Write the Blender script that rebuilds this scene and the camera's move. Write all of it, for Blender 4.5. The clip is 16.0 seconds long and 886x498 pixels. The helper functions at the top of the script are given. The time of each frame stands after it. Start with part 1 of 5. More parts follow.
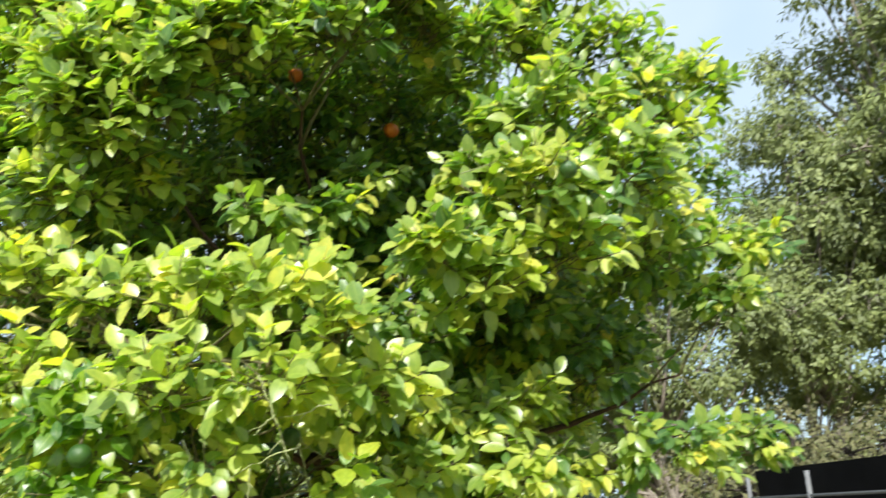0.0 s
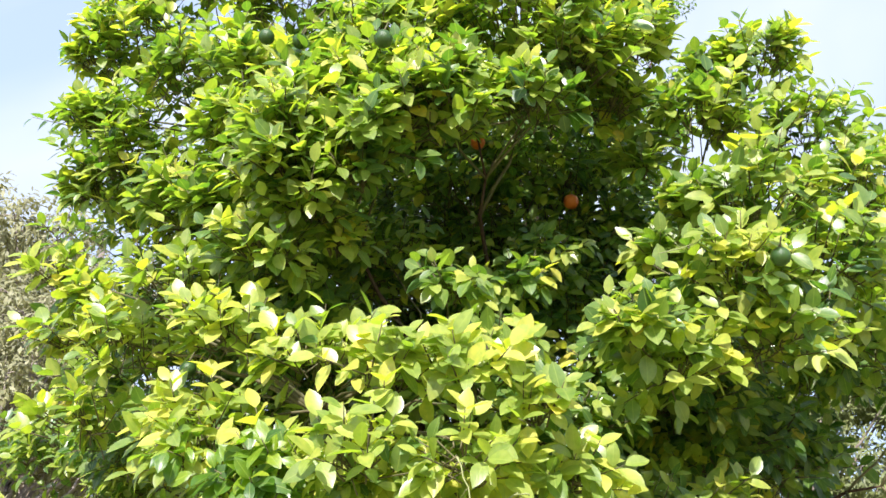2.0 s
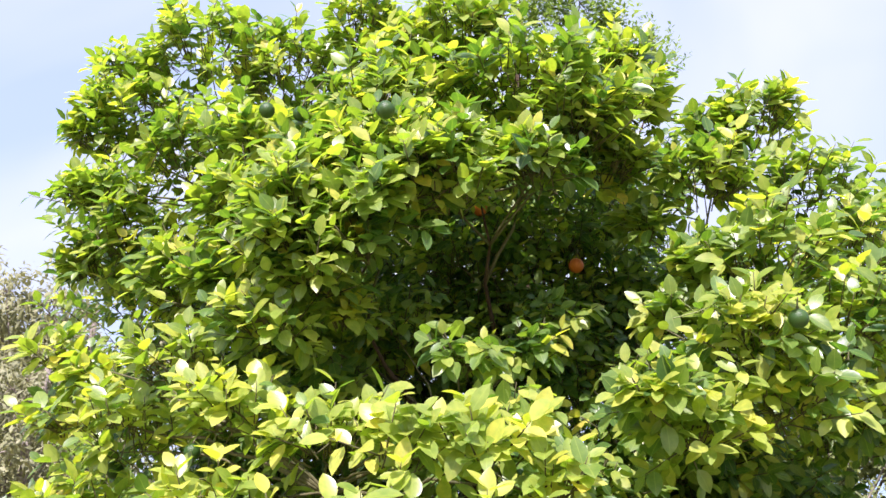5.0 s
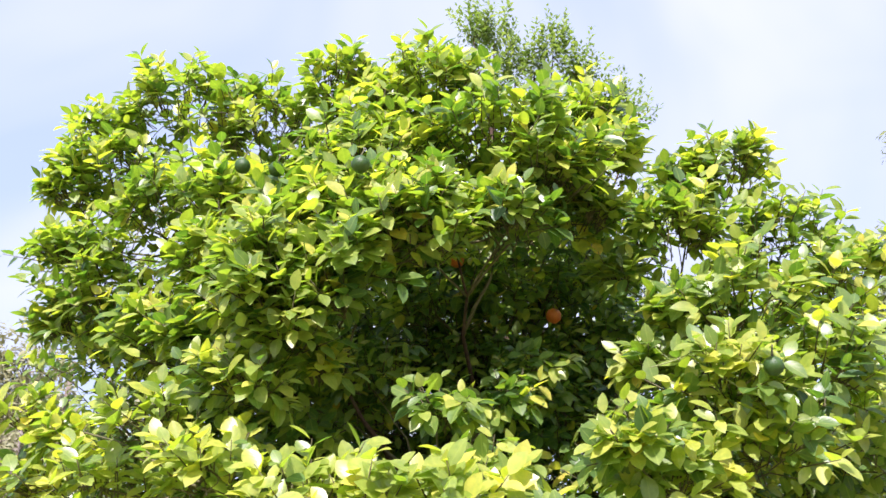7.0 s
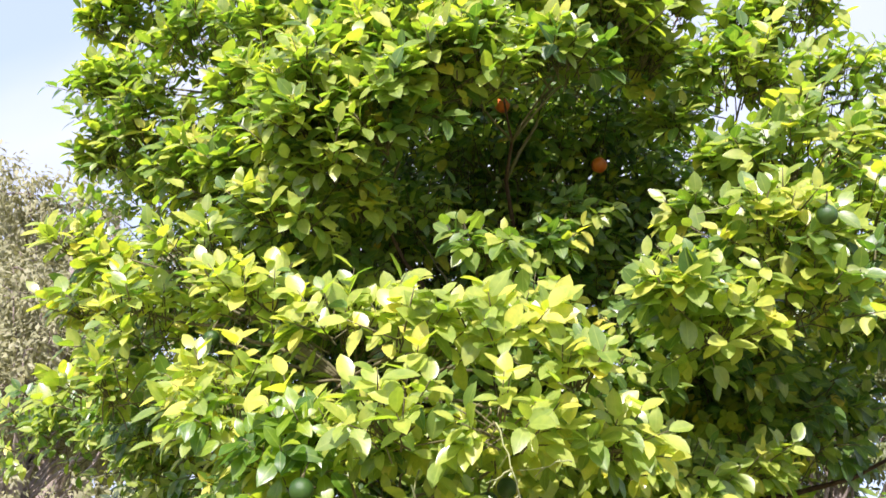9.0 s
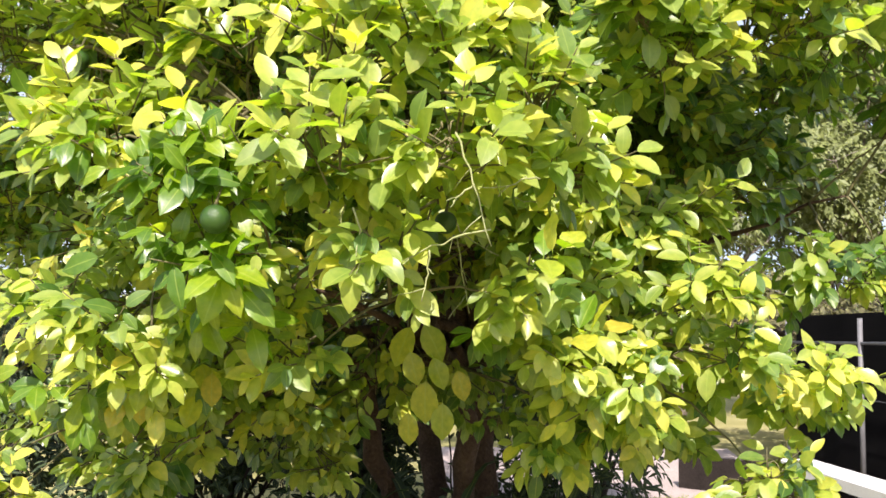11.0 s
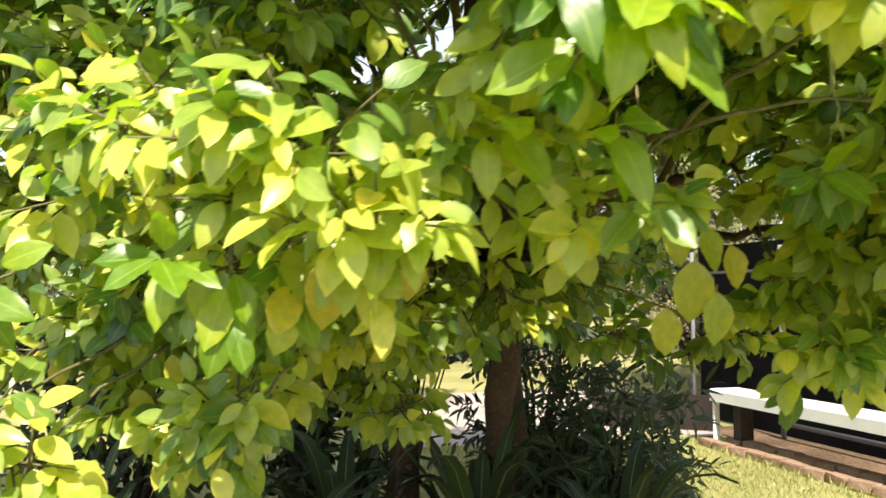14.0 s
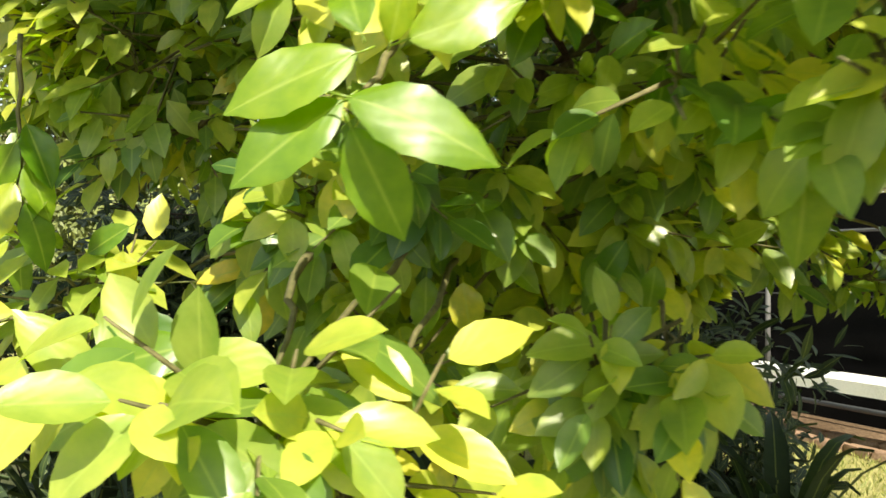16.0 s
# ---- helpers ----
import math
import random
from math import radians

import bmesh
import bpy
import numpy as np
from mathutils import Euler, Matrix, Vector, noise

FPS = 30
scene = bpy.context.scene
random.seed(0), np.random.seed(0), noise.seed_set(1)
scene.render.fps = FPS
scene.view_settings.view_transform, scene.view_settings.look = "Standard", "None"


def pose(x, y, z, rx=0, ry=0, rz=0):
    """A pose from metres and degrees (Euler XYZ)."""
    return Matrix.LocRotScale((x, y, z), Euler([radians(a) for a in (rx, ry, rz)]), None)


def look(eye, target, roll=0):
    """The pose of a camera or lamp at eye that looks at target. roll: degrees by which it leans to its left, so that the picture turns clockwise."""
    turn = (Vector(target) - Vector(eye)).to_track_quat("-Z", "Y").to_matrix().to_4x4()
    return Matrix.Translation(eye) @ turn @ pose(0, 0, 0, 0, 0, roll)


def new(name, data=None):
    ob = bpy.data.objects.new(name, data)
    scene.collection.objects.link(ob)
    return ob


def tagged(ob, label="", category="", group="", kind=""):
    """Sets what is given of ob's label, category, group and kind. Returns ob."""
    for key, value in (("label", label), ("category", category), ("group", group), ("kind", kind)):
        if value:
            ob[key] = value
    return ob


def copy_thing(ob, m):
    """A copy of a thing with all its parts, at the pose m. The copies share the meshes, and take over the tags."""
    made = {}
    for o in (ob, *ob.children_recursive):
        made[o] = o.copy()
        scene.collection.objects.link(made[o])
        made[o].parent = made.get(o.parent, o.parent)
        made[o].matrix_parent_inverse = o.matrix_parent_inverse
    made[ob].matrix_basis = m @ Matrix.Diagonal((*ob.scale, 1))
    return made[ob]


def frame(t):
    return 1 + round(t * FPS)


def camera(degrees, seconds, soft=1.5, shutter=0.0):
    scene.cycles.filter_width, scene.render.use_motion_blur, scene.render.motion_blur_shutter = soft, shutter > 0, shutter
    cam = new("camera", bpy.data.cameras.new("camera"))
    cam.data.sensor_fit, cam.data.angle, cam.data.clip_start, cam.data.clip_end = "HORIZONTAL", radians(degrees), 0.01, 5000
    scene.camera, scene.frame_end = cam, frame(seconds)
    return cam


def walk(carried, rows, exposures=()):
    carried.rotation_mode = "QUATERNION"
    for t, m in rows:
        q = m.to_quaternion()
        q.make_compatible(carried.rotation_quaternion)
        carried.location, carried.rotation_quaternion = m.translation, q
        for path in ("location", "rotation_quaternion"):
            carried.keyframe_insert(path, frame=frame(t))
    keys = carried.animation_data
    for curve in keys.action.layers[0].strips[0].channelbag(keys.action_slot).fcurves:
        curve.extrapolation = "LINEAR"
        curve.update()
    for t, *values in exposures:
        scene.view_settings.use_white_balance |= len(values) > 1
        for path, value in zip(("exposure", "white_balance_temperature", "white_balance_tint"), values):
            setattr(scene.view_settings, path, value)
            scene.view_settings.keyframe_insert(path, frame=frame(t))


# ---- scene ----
cam = camera(54.71, 16.0, soft=1.5, shutter=0.25)
PATH = [
    (0, (0.270, -0.205, 1.628), (0.605, 1.676, 2.218), -3.0),
    (0.5, (0.197, -0.078, 1.657), (0.290, 1.852, 2.176), -0.9),
    (1, (0.129, -0.090, 1.673), (0.223, 1.809, 2.294), 1.7),
    (1.5, (0.079, -0.099, 1.686), (0.126, 1.786, 2.353), 2.1),
    (2, (0.059, -0.111, 1.705), (0.093, 1.754, 2.427), 3.6),
    (2.5, (0.032, -0.117, 1.710), (0.055, 1.728, 2.480), 4.6),
    (3, (0.041, -0.113, 1.724), (0.107, 1.718, 2.526), 1.7),
    (3.5, (0.039, -0.099, 1.732), (0.153, 1.731, 2.530), 1.4),
    (4, (0.026, -0.088, 1.738), (0.125, 1.731, 2.563), 1.3),
    (4.5, (0.008, -0.084, 1.744), (0.064, 1.736, 2.572), 1.5),
    (4.7, (-0.000, -0.071, 1.755), (0.044, 1.746, 2.591), 1.9),
    (6.8, (0.009, -0.076, 1.754), (0.082, 1.679, 2.711), -0.2),
    (7, (0.017, -0.078, 1.758), (0.103, 1.674, 2.718), 0.3),
    (7.5, (0.030, -0.077, 1.755), (0.163, 1.678, 2.705), 1.4),
    (8, (0.030, -0.059, 1.749), (0.137, 1.717, 2.662), 2.0),
    (8.5, (0.022, -0.038, 1.718), (0.062, 1.796, 2.517), 2.1),
    (9, (0.003, 0.000, 1.694), (0.013, 1.885, 2.363), 3.3),
    (9.5, (-0.020, 0.028, 1.664), (0.014, 1.950, 2.216), 2.8),
    (10, (-0.029, 0.112, 1.615), (0.148, 2.068, 1.992), 2.4),
    (10.2, (-0.035, 0.148, 1.603), (0.155, 2.111, 1.936), 3.4),
    (12.3, (-0.443, 0.933, 1.542), (0.213, 2.819, 1.651), -2.3),
    (12.5, (-0.481, 0.980, 1.522), (0.189, 2.861, 1.652), -1.3),
    (13, (-0.588, 1.165, 1.467), (0.079, 3.048, 1.563), -2.6),
    (13.5, (-0.690, 1.397, 1.447), (0.044, 3.254, 1.562), -1.2),
    (14, (-0.880, 1.577, 1.381), (-0.110, 3.419, 1.489), -0.1),
    (14.5, (-1.110, 1.806, 1.332), (-0.239, 3.606, 1.329), -1.0),
    (15, (-1.200, 2.061, 1.311), (-0.257, 3.822, 1.222), 0.8),
    (15.5, (-1.242, 2.352, 1.305), (-0.271, 4.100, 1.269), 0.6),
    (16, (-1.297, 2.619, 1.267), (-0.286, 4.344, 1.314), 0.6),
]
EXPOSURE = 1.4
walk(cam, [(t, look(eye, aim, roll)) for t, eye, aim, roll in PATH], [(0.0, EXPOSURE - 0.1, 6300, 3), (1.5, EXPOSURE + 0.07, 6200, 12), (2.5, EXPOSURE + 0.05, 6100, 22), (7.5, EXPOSURE, 6100, 27), (9.0, EXPOSURE + 0.08, 6150, 27), (10.2, EXPOSURE + 0.08, 6400, 23), (12.3, EXPOSURE + 0.12, 7000, 14), (13.0, EXPOSURE + 0.24, 7050, 13), (14.0, EXPOSURE + 0.38, 7200, 8), (15.0, EXPOSURE + 0.3, 7500, 4), (15.5, EXPOSURE + 0.3, 7600, 1), (16.0, EXPOSURE + 0.2, 7700, 0)])

# ---- sky and sun ----
SUN_EL, SUN_AZ = radians(44), math.atan2(-0.25, -0.95)
world = bpy.data.worlds.new("sky")
scene.world = world
world.use_nodes = True
wn, wl = world.node_tree.nodes, world.node_tree.links
sky = wn.new("ShaderNodeTexSky")
sky.sky_type, sky.sun_disc, sky.sun_elevation, sky.sun_rotation = "NISHITA", False, SUN_EL, SUN_AZ
sky.dust_density, sky.air_density, sky.ozone_density = 2.0, 1.0, 1.0
way = wn.new("ShaderNodeTexCoord")
veil = wn.new("ShaderNodeTexNoise")
veil.inputs["Scale"].default_value, veil.inputs["Detail"].default_value, veil.inputs["Distortion"].default_value = 1.6, 4.0, 0.6
wl.new(way.outputs["Generated"], veil.inputs["Vector"])
amount = wn.new("ShaderNodeValToRGB")
amount.color_ramp.elements[0].position, amount.color_ramp.elements[1].position = 0.44, 0.66
amount.color_ramp.elements[0].color, amount.color_ramp.elements[1].color = (0.0, 0.0, 0.0, 1), (0.7, 0.7, 0.7, 1)
wl.new(veil.outputs["Fac"], amount.inputs["Fac"])
haze, cloud = wn.new("ShaderNodeMix"), wn.new("ShaderNodeMix")
haze.data_type = cloud.data_type = "RGBA"
haze.inputs["Factor"].default_value = 0.72
haze.inputs["B"].default_value = (2.2, 2.7, 3.45, 1)
cloud.inputs["B"].default_value = (3.1, 3.3, 3.6, 1)
wl.new(sky.outputs["Color"], haze.inputs["A"])
wl.new(haze.outputs["Result"], cloud.inputs["A"])
wl.new(amount.outputs["Color"], cloud.inputs["Factor"])
wl.new(cloud.outputs["Result"], wn["Background"].inputs["Color"])
wn["Background"].inputs["Strength"].default_value = 0.125

sun = new("sun", bpy.data.lights.new("sun", "SUN"))
sun.data.energy, sun.data.angle, sun.data.color = 3.6, radians(0.55), (1.0, 0.955, 0.87)
sun.matrix_world = look((0, 0, 0), (-math.sin(SUN_AZ) * math.cos(SUN_EL), -math.cos(SUN_AZ) * math.cos(SUN_EL), -math.sin(SUN_EL)))


# ---- materials ----
def material(name, rough=0.6, metal=0.0, spec=0.5):
    m = bpy.data.materials.new(name)
    m.use_nodes = True
    p = m.node_tree.nodes["Principled BSDF"]
    p.inputs["Roughness"].default_value, p.inputs["Metallic"].default_value = rough, metal
    p.inputs["Specular IOR Level"].default_value = spec
    return m, m.node_tree.nodes, m.node_tree.links, p


def ramp(nodes, links, source, stops):
    r = nodes.new("ShaderNodeValToRGB")
    e = r.color_ramp.elements
    while len(e) < len(stops):
        e.new(0.5)
    for k, (at, c) in enumerate(stops):
        e[k].position, e[k].color = at, (*c, 1)
    links.new(source, r.inputs["Fac"])
    return r.outputs["Color"]


def noise_node(nodes, links, scale, detail=4.0, vector=None, rough=0.55):
    n = nodes.new("ShaderNodeTexNoise")
    n.inputs["Scale"].default_value, n.inputs["Detail"].default_value, n.inputs["Roughness"].default_value = scale, detail, rough
    if vector is not None:
        links.new(vector, n.inputs["Vector"])
    return n.outputs["Fac"]


def mixed(nodes, links, a, b, fac, blend="MIX"):
    m = nodes.new("ShaderNodeMix")
    m.data_type, m.blend_type = "RGBA", blend
    for key, v in (("A", a), ("B", b), ("Factor", fac)):
        if isinstance(v, (int, float)):
            m.inputs[key].default_value = v
        elif isinstance(v, tuple):
            m.inputs[key].default_value = (*v, 1)
        else:
            links.new(v, m.inputs[key])
    return m.outputs["Result"]


def bumped(nodes, links, p, height, strength, distance):
    b = nodes.new("ShaderNodeBump")
    b.inputs["Strength"].default_value, b.inputs["Distance"].default_value = strength, distance
    links.new(height, b.inputs["Height"])
    links.new(b.outputs["Normal"], p.inputs["Normal"])


def rough_surface(name, stops, coarse, fine, bump, distance, rough=0.85, spec=0.3):
    """Two-scale mottled surface: broad stains and fine grain."""
    m, n, l, p = material(name, rough, 0.0, spec)
    co = n.new("ShaderNodeTexCoord").outputs["Object"]
    broad, grain = noise_node(n, l, coarse, 3, co), noise_node(n, l, fine, 6, co)
    both = mixed(n, l, broad, grain, 0.5)
    l.new(ramp(n, l, both, stops), p.inputs["Base Color"])
    bumped(n, l, p, grain, bump, distance)
    return m


def leaf_material(name, stops, source="attribute", gloss=0.4, through_light=0.48, warm=(1.3, 1.56, 0.35)):
    """Leaf blade: waxy upper skin, light passing through, a paler midrib, mottling."""
    m, n, l, p = material(name, gloss, 0.0, 0.7)
    p.inputs["Coat Weight"].default_value, p.inputs["Coat Roughness"].default_value = (0.3, 0.24) if gloss < 0.5 else (0.0, 0.3)
    if source == "attribute":
        a = n.new("ShaderNodeAttribute")
        a.attribute_name = "tint"
        tint = a.outputs["Fac"]
    else:
        tint = n.new("ShaderNodeObjectInfo").outputs["Random"]
    base = ramp(n, l, tint, stops)
    co = n.new("ShaderNodeTexCoord").outputs["Object"]
    mottle = noise_node(n, l, 38.0 if source == "attribute" else 5.0, 4, co)
    base = mixed(n, l, base, ramp(n, l, mottle, [(0.3, (0.66, 0.8, 0.66)), (0.7, (1.2, 1.12, 1.1))]), 0.8, "MULTIPLY")
    uv = n.new("ShaderNodeUVMap")
    split = n.new("ShaderNodeSeparateXYZ")
    l.new(uv.outputs["UV"], split.inputs["Vector"])
    away = n.new("ShaderNodeMath")
    away.operation, away.inputs[1].default_value = "SUBTRACT", 0.5
    l.new(split.outputs["X"], away.inputs[0])
    across = n.new("ShaderNodeMath")
    across.operation = "ABSOLUTE"
    l.new(away.outputs[0], across.inputs[0])
    rib = ramp(n, l, across.outputs[0], [(0.0, (1, 1, 1)), (0.05, (0, 0, 0))])
    base = mixed(n, l, base, (0.42, 0.5, 0.12), mixed(n, l, (0, 0, 0), rib, 0.45))
    l.new(base, p.inputs["Base Color"])
    veins = n.new("ShaderNodeTexWave")
    veins.bands_direction = "DIAGONAL"
    veins.inputs["Scale"].default_value, veins.inputs["Distortion"].default_value = 2.6, 3.0
    l.new(uv.outputs["UV"], veins.inputs["Vector"])
    bumped(n, l, p, veins.outputs["Fac"], 0.10, 0.0012)
    t = n.new("ShaderNodeBsdfTranslucent")
    l.new(mixed(n, l, base, warm, 1.0, "MULTIPLY"), t.inputs["Color"])
    both = n.new("ShaderNodeMixShader")
    both.inputs["Fac"].default_value = through_light
    l.new(p.outputs["BSDF"], both.inputs[1])
    l.new(t.outputs["BSDF"], both.inputs[2])
    l.new(both.outputs["Shader"], n["Material Output"].inputs["Surface"])
    return m


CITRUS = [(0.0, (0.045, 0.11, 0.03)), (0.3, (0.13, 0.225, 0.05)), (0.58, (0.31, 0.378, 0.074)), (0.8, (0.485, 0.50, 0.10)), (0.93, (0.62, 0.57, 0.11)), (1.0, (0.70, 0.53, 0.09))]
MAT_LEAF = leaf_material("citrus_leaf", CITRUS)
MAT_LEAF_NEAR = leaf_material("citrus_leaf_near", [(0.0, (0.06, 0.15, 0.010)), (0.5, (0.16, 0.27, 0.014)), (0.9, (0.28, 0.37, 0.02)), (1.0, (0.36, 0.40, 0.025))], "object", gloss=0.42)
MAT_LEAF_YELLOW = leaf_material("citrus_leaf_yellowed", [(0.0, (0.36, 0.42, 0.05)), (0.6, (0.47, 0.46, 0.05)), (1.0, (0.54, 0.43, 0.055))], "object")
MAT_GUM = leaf_material("gum_leaf", [(0.0, (0.10, 0.12, 0.045)), (0.6, (0.20, 0.23, 0.08)), (1.0, (0.31, 0.335, 0.125))], gloss=0.6, through_light=0.35, warm=(1.1, 1.1, 0.7))
MAT_GUM_PALE = leaf_material("pale_gum_leaf", [(0.0, (0.15, 0.145, 0.08)), (0.6, (0.26, 0.25, 0.135)), (1.0, (0.38, 0.36, 0.2))], gloss=0.6, through_light=0.35, warm=(1.1, 1.08, 0.75))
MAT_OLIVE = leaf_material("narrow_leaf", [(0.0, (0.11, 0.19, 0.05)), (0.6, (0.25, 0.34, 0.10)), (1.0, (0.42, 0.48, 0.17))], gloss=0.45, through_light=0.45, warm=(1.25, 1.3, 0.6))
# very dark leaves: the shade under the crown is partly put into this colour
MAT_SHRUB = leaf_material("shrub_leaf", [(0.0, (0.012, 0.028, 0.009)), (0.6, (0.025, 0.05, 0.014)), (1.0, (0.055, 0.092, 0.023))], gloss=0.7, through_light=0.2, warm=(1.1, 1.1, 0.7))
MAT_HEDGE = leaf_material("hedge_leaf", [(0.0, (0.05, 0.046, 0.016)), (0.6, (0.105, 0.092, 0.034)), (1.0, (0.17, 0.145, 0.055))], gloss=0.7, through_light=0.25, warm=(1.1, 1.05, 0.7))
MAT_GRASS = leaf_material("grass_blade", [(0.0, (0.12, 0.15, 0.035)), (0.6, (0.27, 0.28, 0.08)), (1.0, (0.48, 0.43, 0.2))], gloss=0.6, through_light=0.3, warm=(1.1, 1.1, 0.6))
MAT_BARK = rough_surface("citrus_bark", [(0.3, (0.03, 0.017, 0.011)), (0.5, (0.07, 0.042, 0.027)), (0.7, (0.13, 0.085, 0.058))], 5, 60, 0.7, 0.02)
MAT_TWIG = rough_surface("citrus_twig", [(0.3, (0.055, 0.058, 0.024)), (0.5, (0.11, 0.10, 0.045)), (0.7, (0.21, 0.18, 0.095))], 6, 90, 0.3, 0.004, 0.7)
MAT_PALE_TWIG = rough_surface("pale_dry_twig", [(0.3, (0.17, 0.19, 0.07)), (0.5, (0.29, 0.31, 0.14)), (0.7, (0.42, 0.42, 0.24))], 6, 120, 0.3, 0.003, 0.75)
MAT_GUMBARK = rough_surface("gum_bark", [(0.3, (0.11, 0.085, 0.07)), (0.5, (0.24, 0.20, 0.17)), (0.7, (0.42, 0.37, 0.32))], 2, 30, 0.5, 0.03)
MAT_LAWN = rough_surface("lawn_soil", [(0.3, (0.17, 0.165, 0.06)), (0.5, (0.29, 0.27, 0.11)), (0.7, (0.42, 0.37, 0.18))], 0.8, 45, 0.8, 0.03, 0.95, 0.1)
MAT_DIRT = rough_surface("garden_soil", [(0.3, (0.05, 0.032, 0.022)), (0.5, (0.13, 0.085, 0.055)), (0.7, (0.27, 0.18, 0.12))], 1.5, 40, 0.9, 0.03, 0.95, 0.1)
MAT_PAVING = rough_surface("pale_concrete", [(0.3, (0.25, 0.20, 0.18)), (0.5, (0.35, 0.29, 0.265)), (0.7, (0.44, 0.38, 0.35))], 0.9, 35, 0.4, 0.01, 0.9, 0.2)
MAT_BRICK = rough_surface("edging_brick", [(0.3, (0.17, 0.105, 0.075)), (0.5, (0.28, 0.18, 0.125)), (0.7, (0.40, 0.29, 0.215))], 3, 50, 0.6, 0.008, 0.9, 0.2)
MAT_WHITE = rough_surface("white_painted_steel", [(0.25, (0.62, 0.62, 0.62)), (0.45, (0.78, 0.78, 0.79)), (0.7, (0.84, 0.84, 0.85))], 3, 70, 0.15, 0.003, 0.4, 0.5)
MAT_GALV = rough_surface("galvanised_pipe", [(0.3, (0.09, 0.09, 0.095)), (0.7, (0.19, 0.19, 0.2))], 8, 80, 0.2, 0.002, 0.55, 0.4)
MAT_SCREEN = rough_surface("black_shade_cloth", [(0.3, (0.006, 0.006, 0.007)), (0.7, (0.016, 0.015, 0.016))], 1.5, 90, 0.4, 0.004, 0.9, 0.1)
MAT_SLEEPER = rough_surface("tarred_sleeper", [(0.3, (0.010, 0.008, 0.007)), (0.7, (0.034, 0.027, 0.024))], 4, 60, 0.5, 0.004, 0.9, 0.1)
MAT_DARKWOOD = rough_surface("dark_timber", [(0.3, (0.025, 0.02, 0.018)), (0.7, (0.075, 0.06, 0.05))], 4, 60, 0.5, 0.004, 0.85, 0.2)


def fruit_material(name, stops):
    m, n, l, p = material(name, 0.42, 0.0, 0.45)
    co = n.new("ShaderNodeTexCoord").outputs["Object"]
    l.new(ramp(n, l, noise_node(n, l, 14, 3, co), stops), p.inputs["Base Color"])
    v = n.new("ShaderNodeTexVoronoi")
    v.inputs["Scale"].default_value = 420
    l.new(co, v.inputs["Vector"])
    bumped(n, l, p, v.outputs["Distance"], 0.35, 0.002)
    return m


MAT_FRUIT = fruit_material("green_rind", [(0.3, (0.016, 0.042, 0.009)), (0.6, (0.03, 0.075, 0.012)), (0.8, (0.055, 0.11, 0.015))])
MAT_RIPE = fruit_material("orange_rind", [(0.3, (0.42, 0.085, 0.012)), (0.7, (0.56, 0.15, 0.016))])


# ---- mesh helpers ----
RNG = np.random.default_rng(7)


def unit(v):
    return v / np.maximum(np.linalg.norm(v, axis=-1, keepdims=True), 1e-9)


def mesh_of(name, verts, tris, mat, tint=None, uv=None, smooth=True):
    """A triangle mesh from arrays; tint: a value a vertex; uv: a pair a vertex."""
    me = bpy.data.meshes.new(name)
    verts, tris = np.asarray(verts, np.float32), np.asarray(tris, np.int32)
    me.vertices.add(len(verts))
    me.vertices.foreach_set("co", verts.ravel())
    me.loops.add(tris.size)
    me.loops.foreach_set("vertex_index", tris.ravel())
    me.polygons.add(len(tris))
    me.polygons.foreach_set("loop_start", np.arange(0, tris.size, 3, dtype=np.int32))
    if uv is not None:
        layer = me.uv_layers.new(name="UVMap")
        layer.data.foreach_set("uv", np.asarray(uv, np.float32)[tris.ravel()].ravel())
    if tint is not None:
        me.attributes.new("tint", "FLOAT", "POINT").data.foreach_set("value", np.asarray(tint, np.float32))
    me.polygons.foreach_set("use_smooth", np.full(len(tris), smooth))
    me.materials.append(mat)
    me.update(calc_edges=True)
    return me


def part(name, data, parent, label="", m=None):
    ob = new(name, data)
    ob.parent = parent
    if m is not None:
        ob.matrix_local = m
    return tagged(ob, label)


def thing(name, label, category, at=(0, 0, 0), group="", kind="", turn=0.0):
    ob = new(name)
    ob.empty_display_size = 0.1
    ob.matrix_world = pose(*at, 0, 0, turn)
    return tagged(ob, label, category, group, kind)


def tubes(paths, sides=6):
    """Tapered tubes, one for each (points, radii); all in one pair of arrays."""
    vs, fs, start = [], [], 0
    ring = np.linspace(0, 2 * np.pi, sides, endpoint=False)
    for pts, radii in paths:
        pts, radii = np.asarray(pts, float), np.asarray(radii, float)
        along = unit(np.gradient(pts, axis=0))
        ref = np.where(np.abs(along[:, 2:3]) > 0.9, [[1.0, 0, 0]], [[0, 0, 1.0]])
        a = unit(np.cross(along, ref))
        b = np.cross(along, a)
        v = pts[:, None] + radii[:, None, None] * (np.cos(ring)[None, :, None] * a[:, None] + np.sin(ring)[None, :, None] * b[:, None])
        n = len(pts)
        i, j = np.meshgrid(np.arange(n - 1), np.arange(sides), indexing="ij")
        p, q = start + i * sides + j, start + i * sides + (j + 1) % sides
        fs.append(np.concatenate([np.stack([p, q, q + sides], -1).reshape(-1, 3), np.stack([p, q + sides, p + sides], -1).reshape(-1, 3)]))
        end = start + (n - 1) * sides
        fs.append(np.array([[end, end + k, end + k + 1] for k in range(1, sides - 1)] + [[start, start + k + 1, start + k] for k in range(1, sides - 1)]))
        vs.append(v.reshape(-1, 3))
        start += n * sides
    return np.concatenate(vs), np.concatenate(fs)


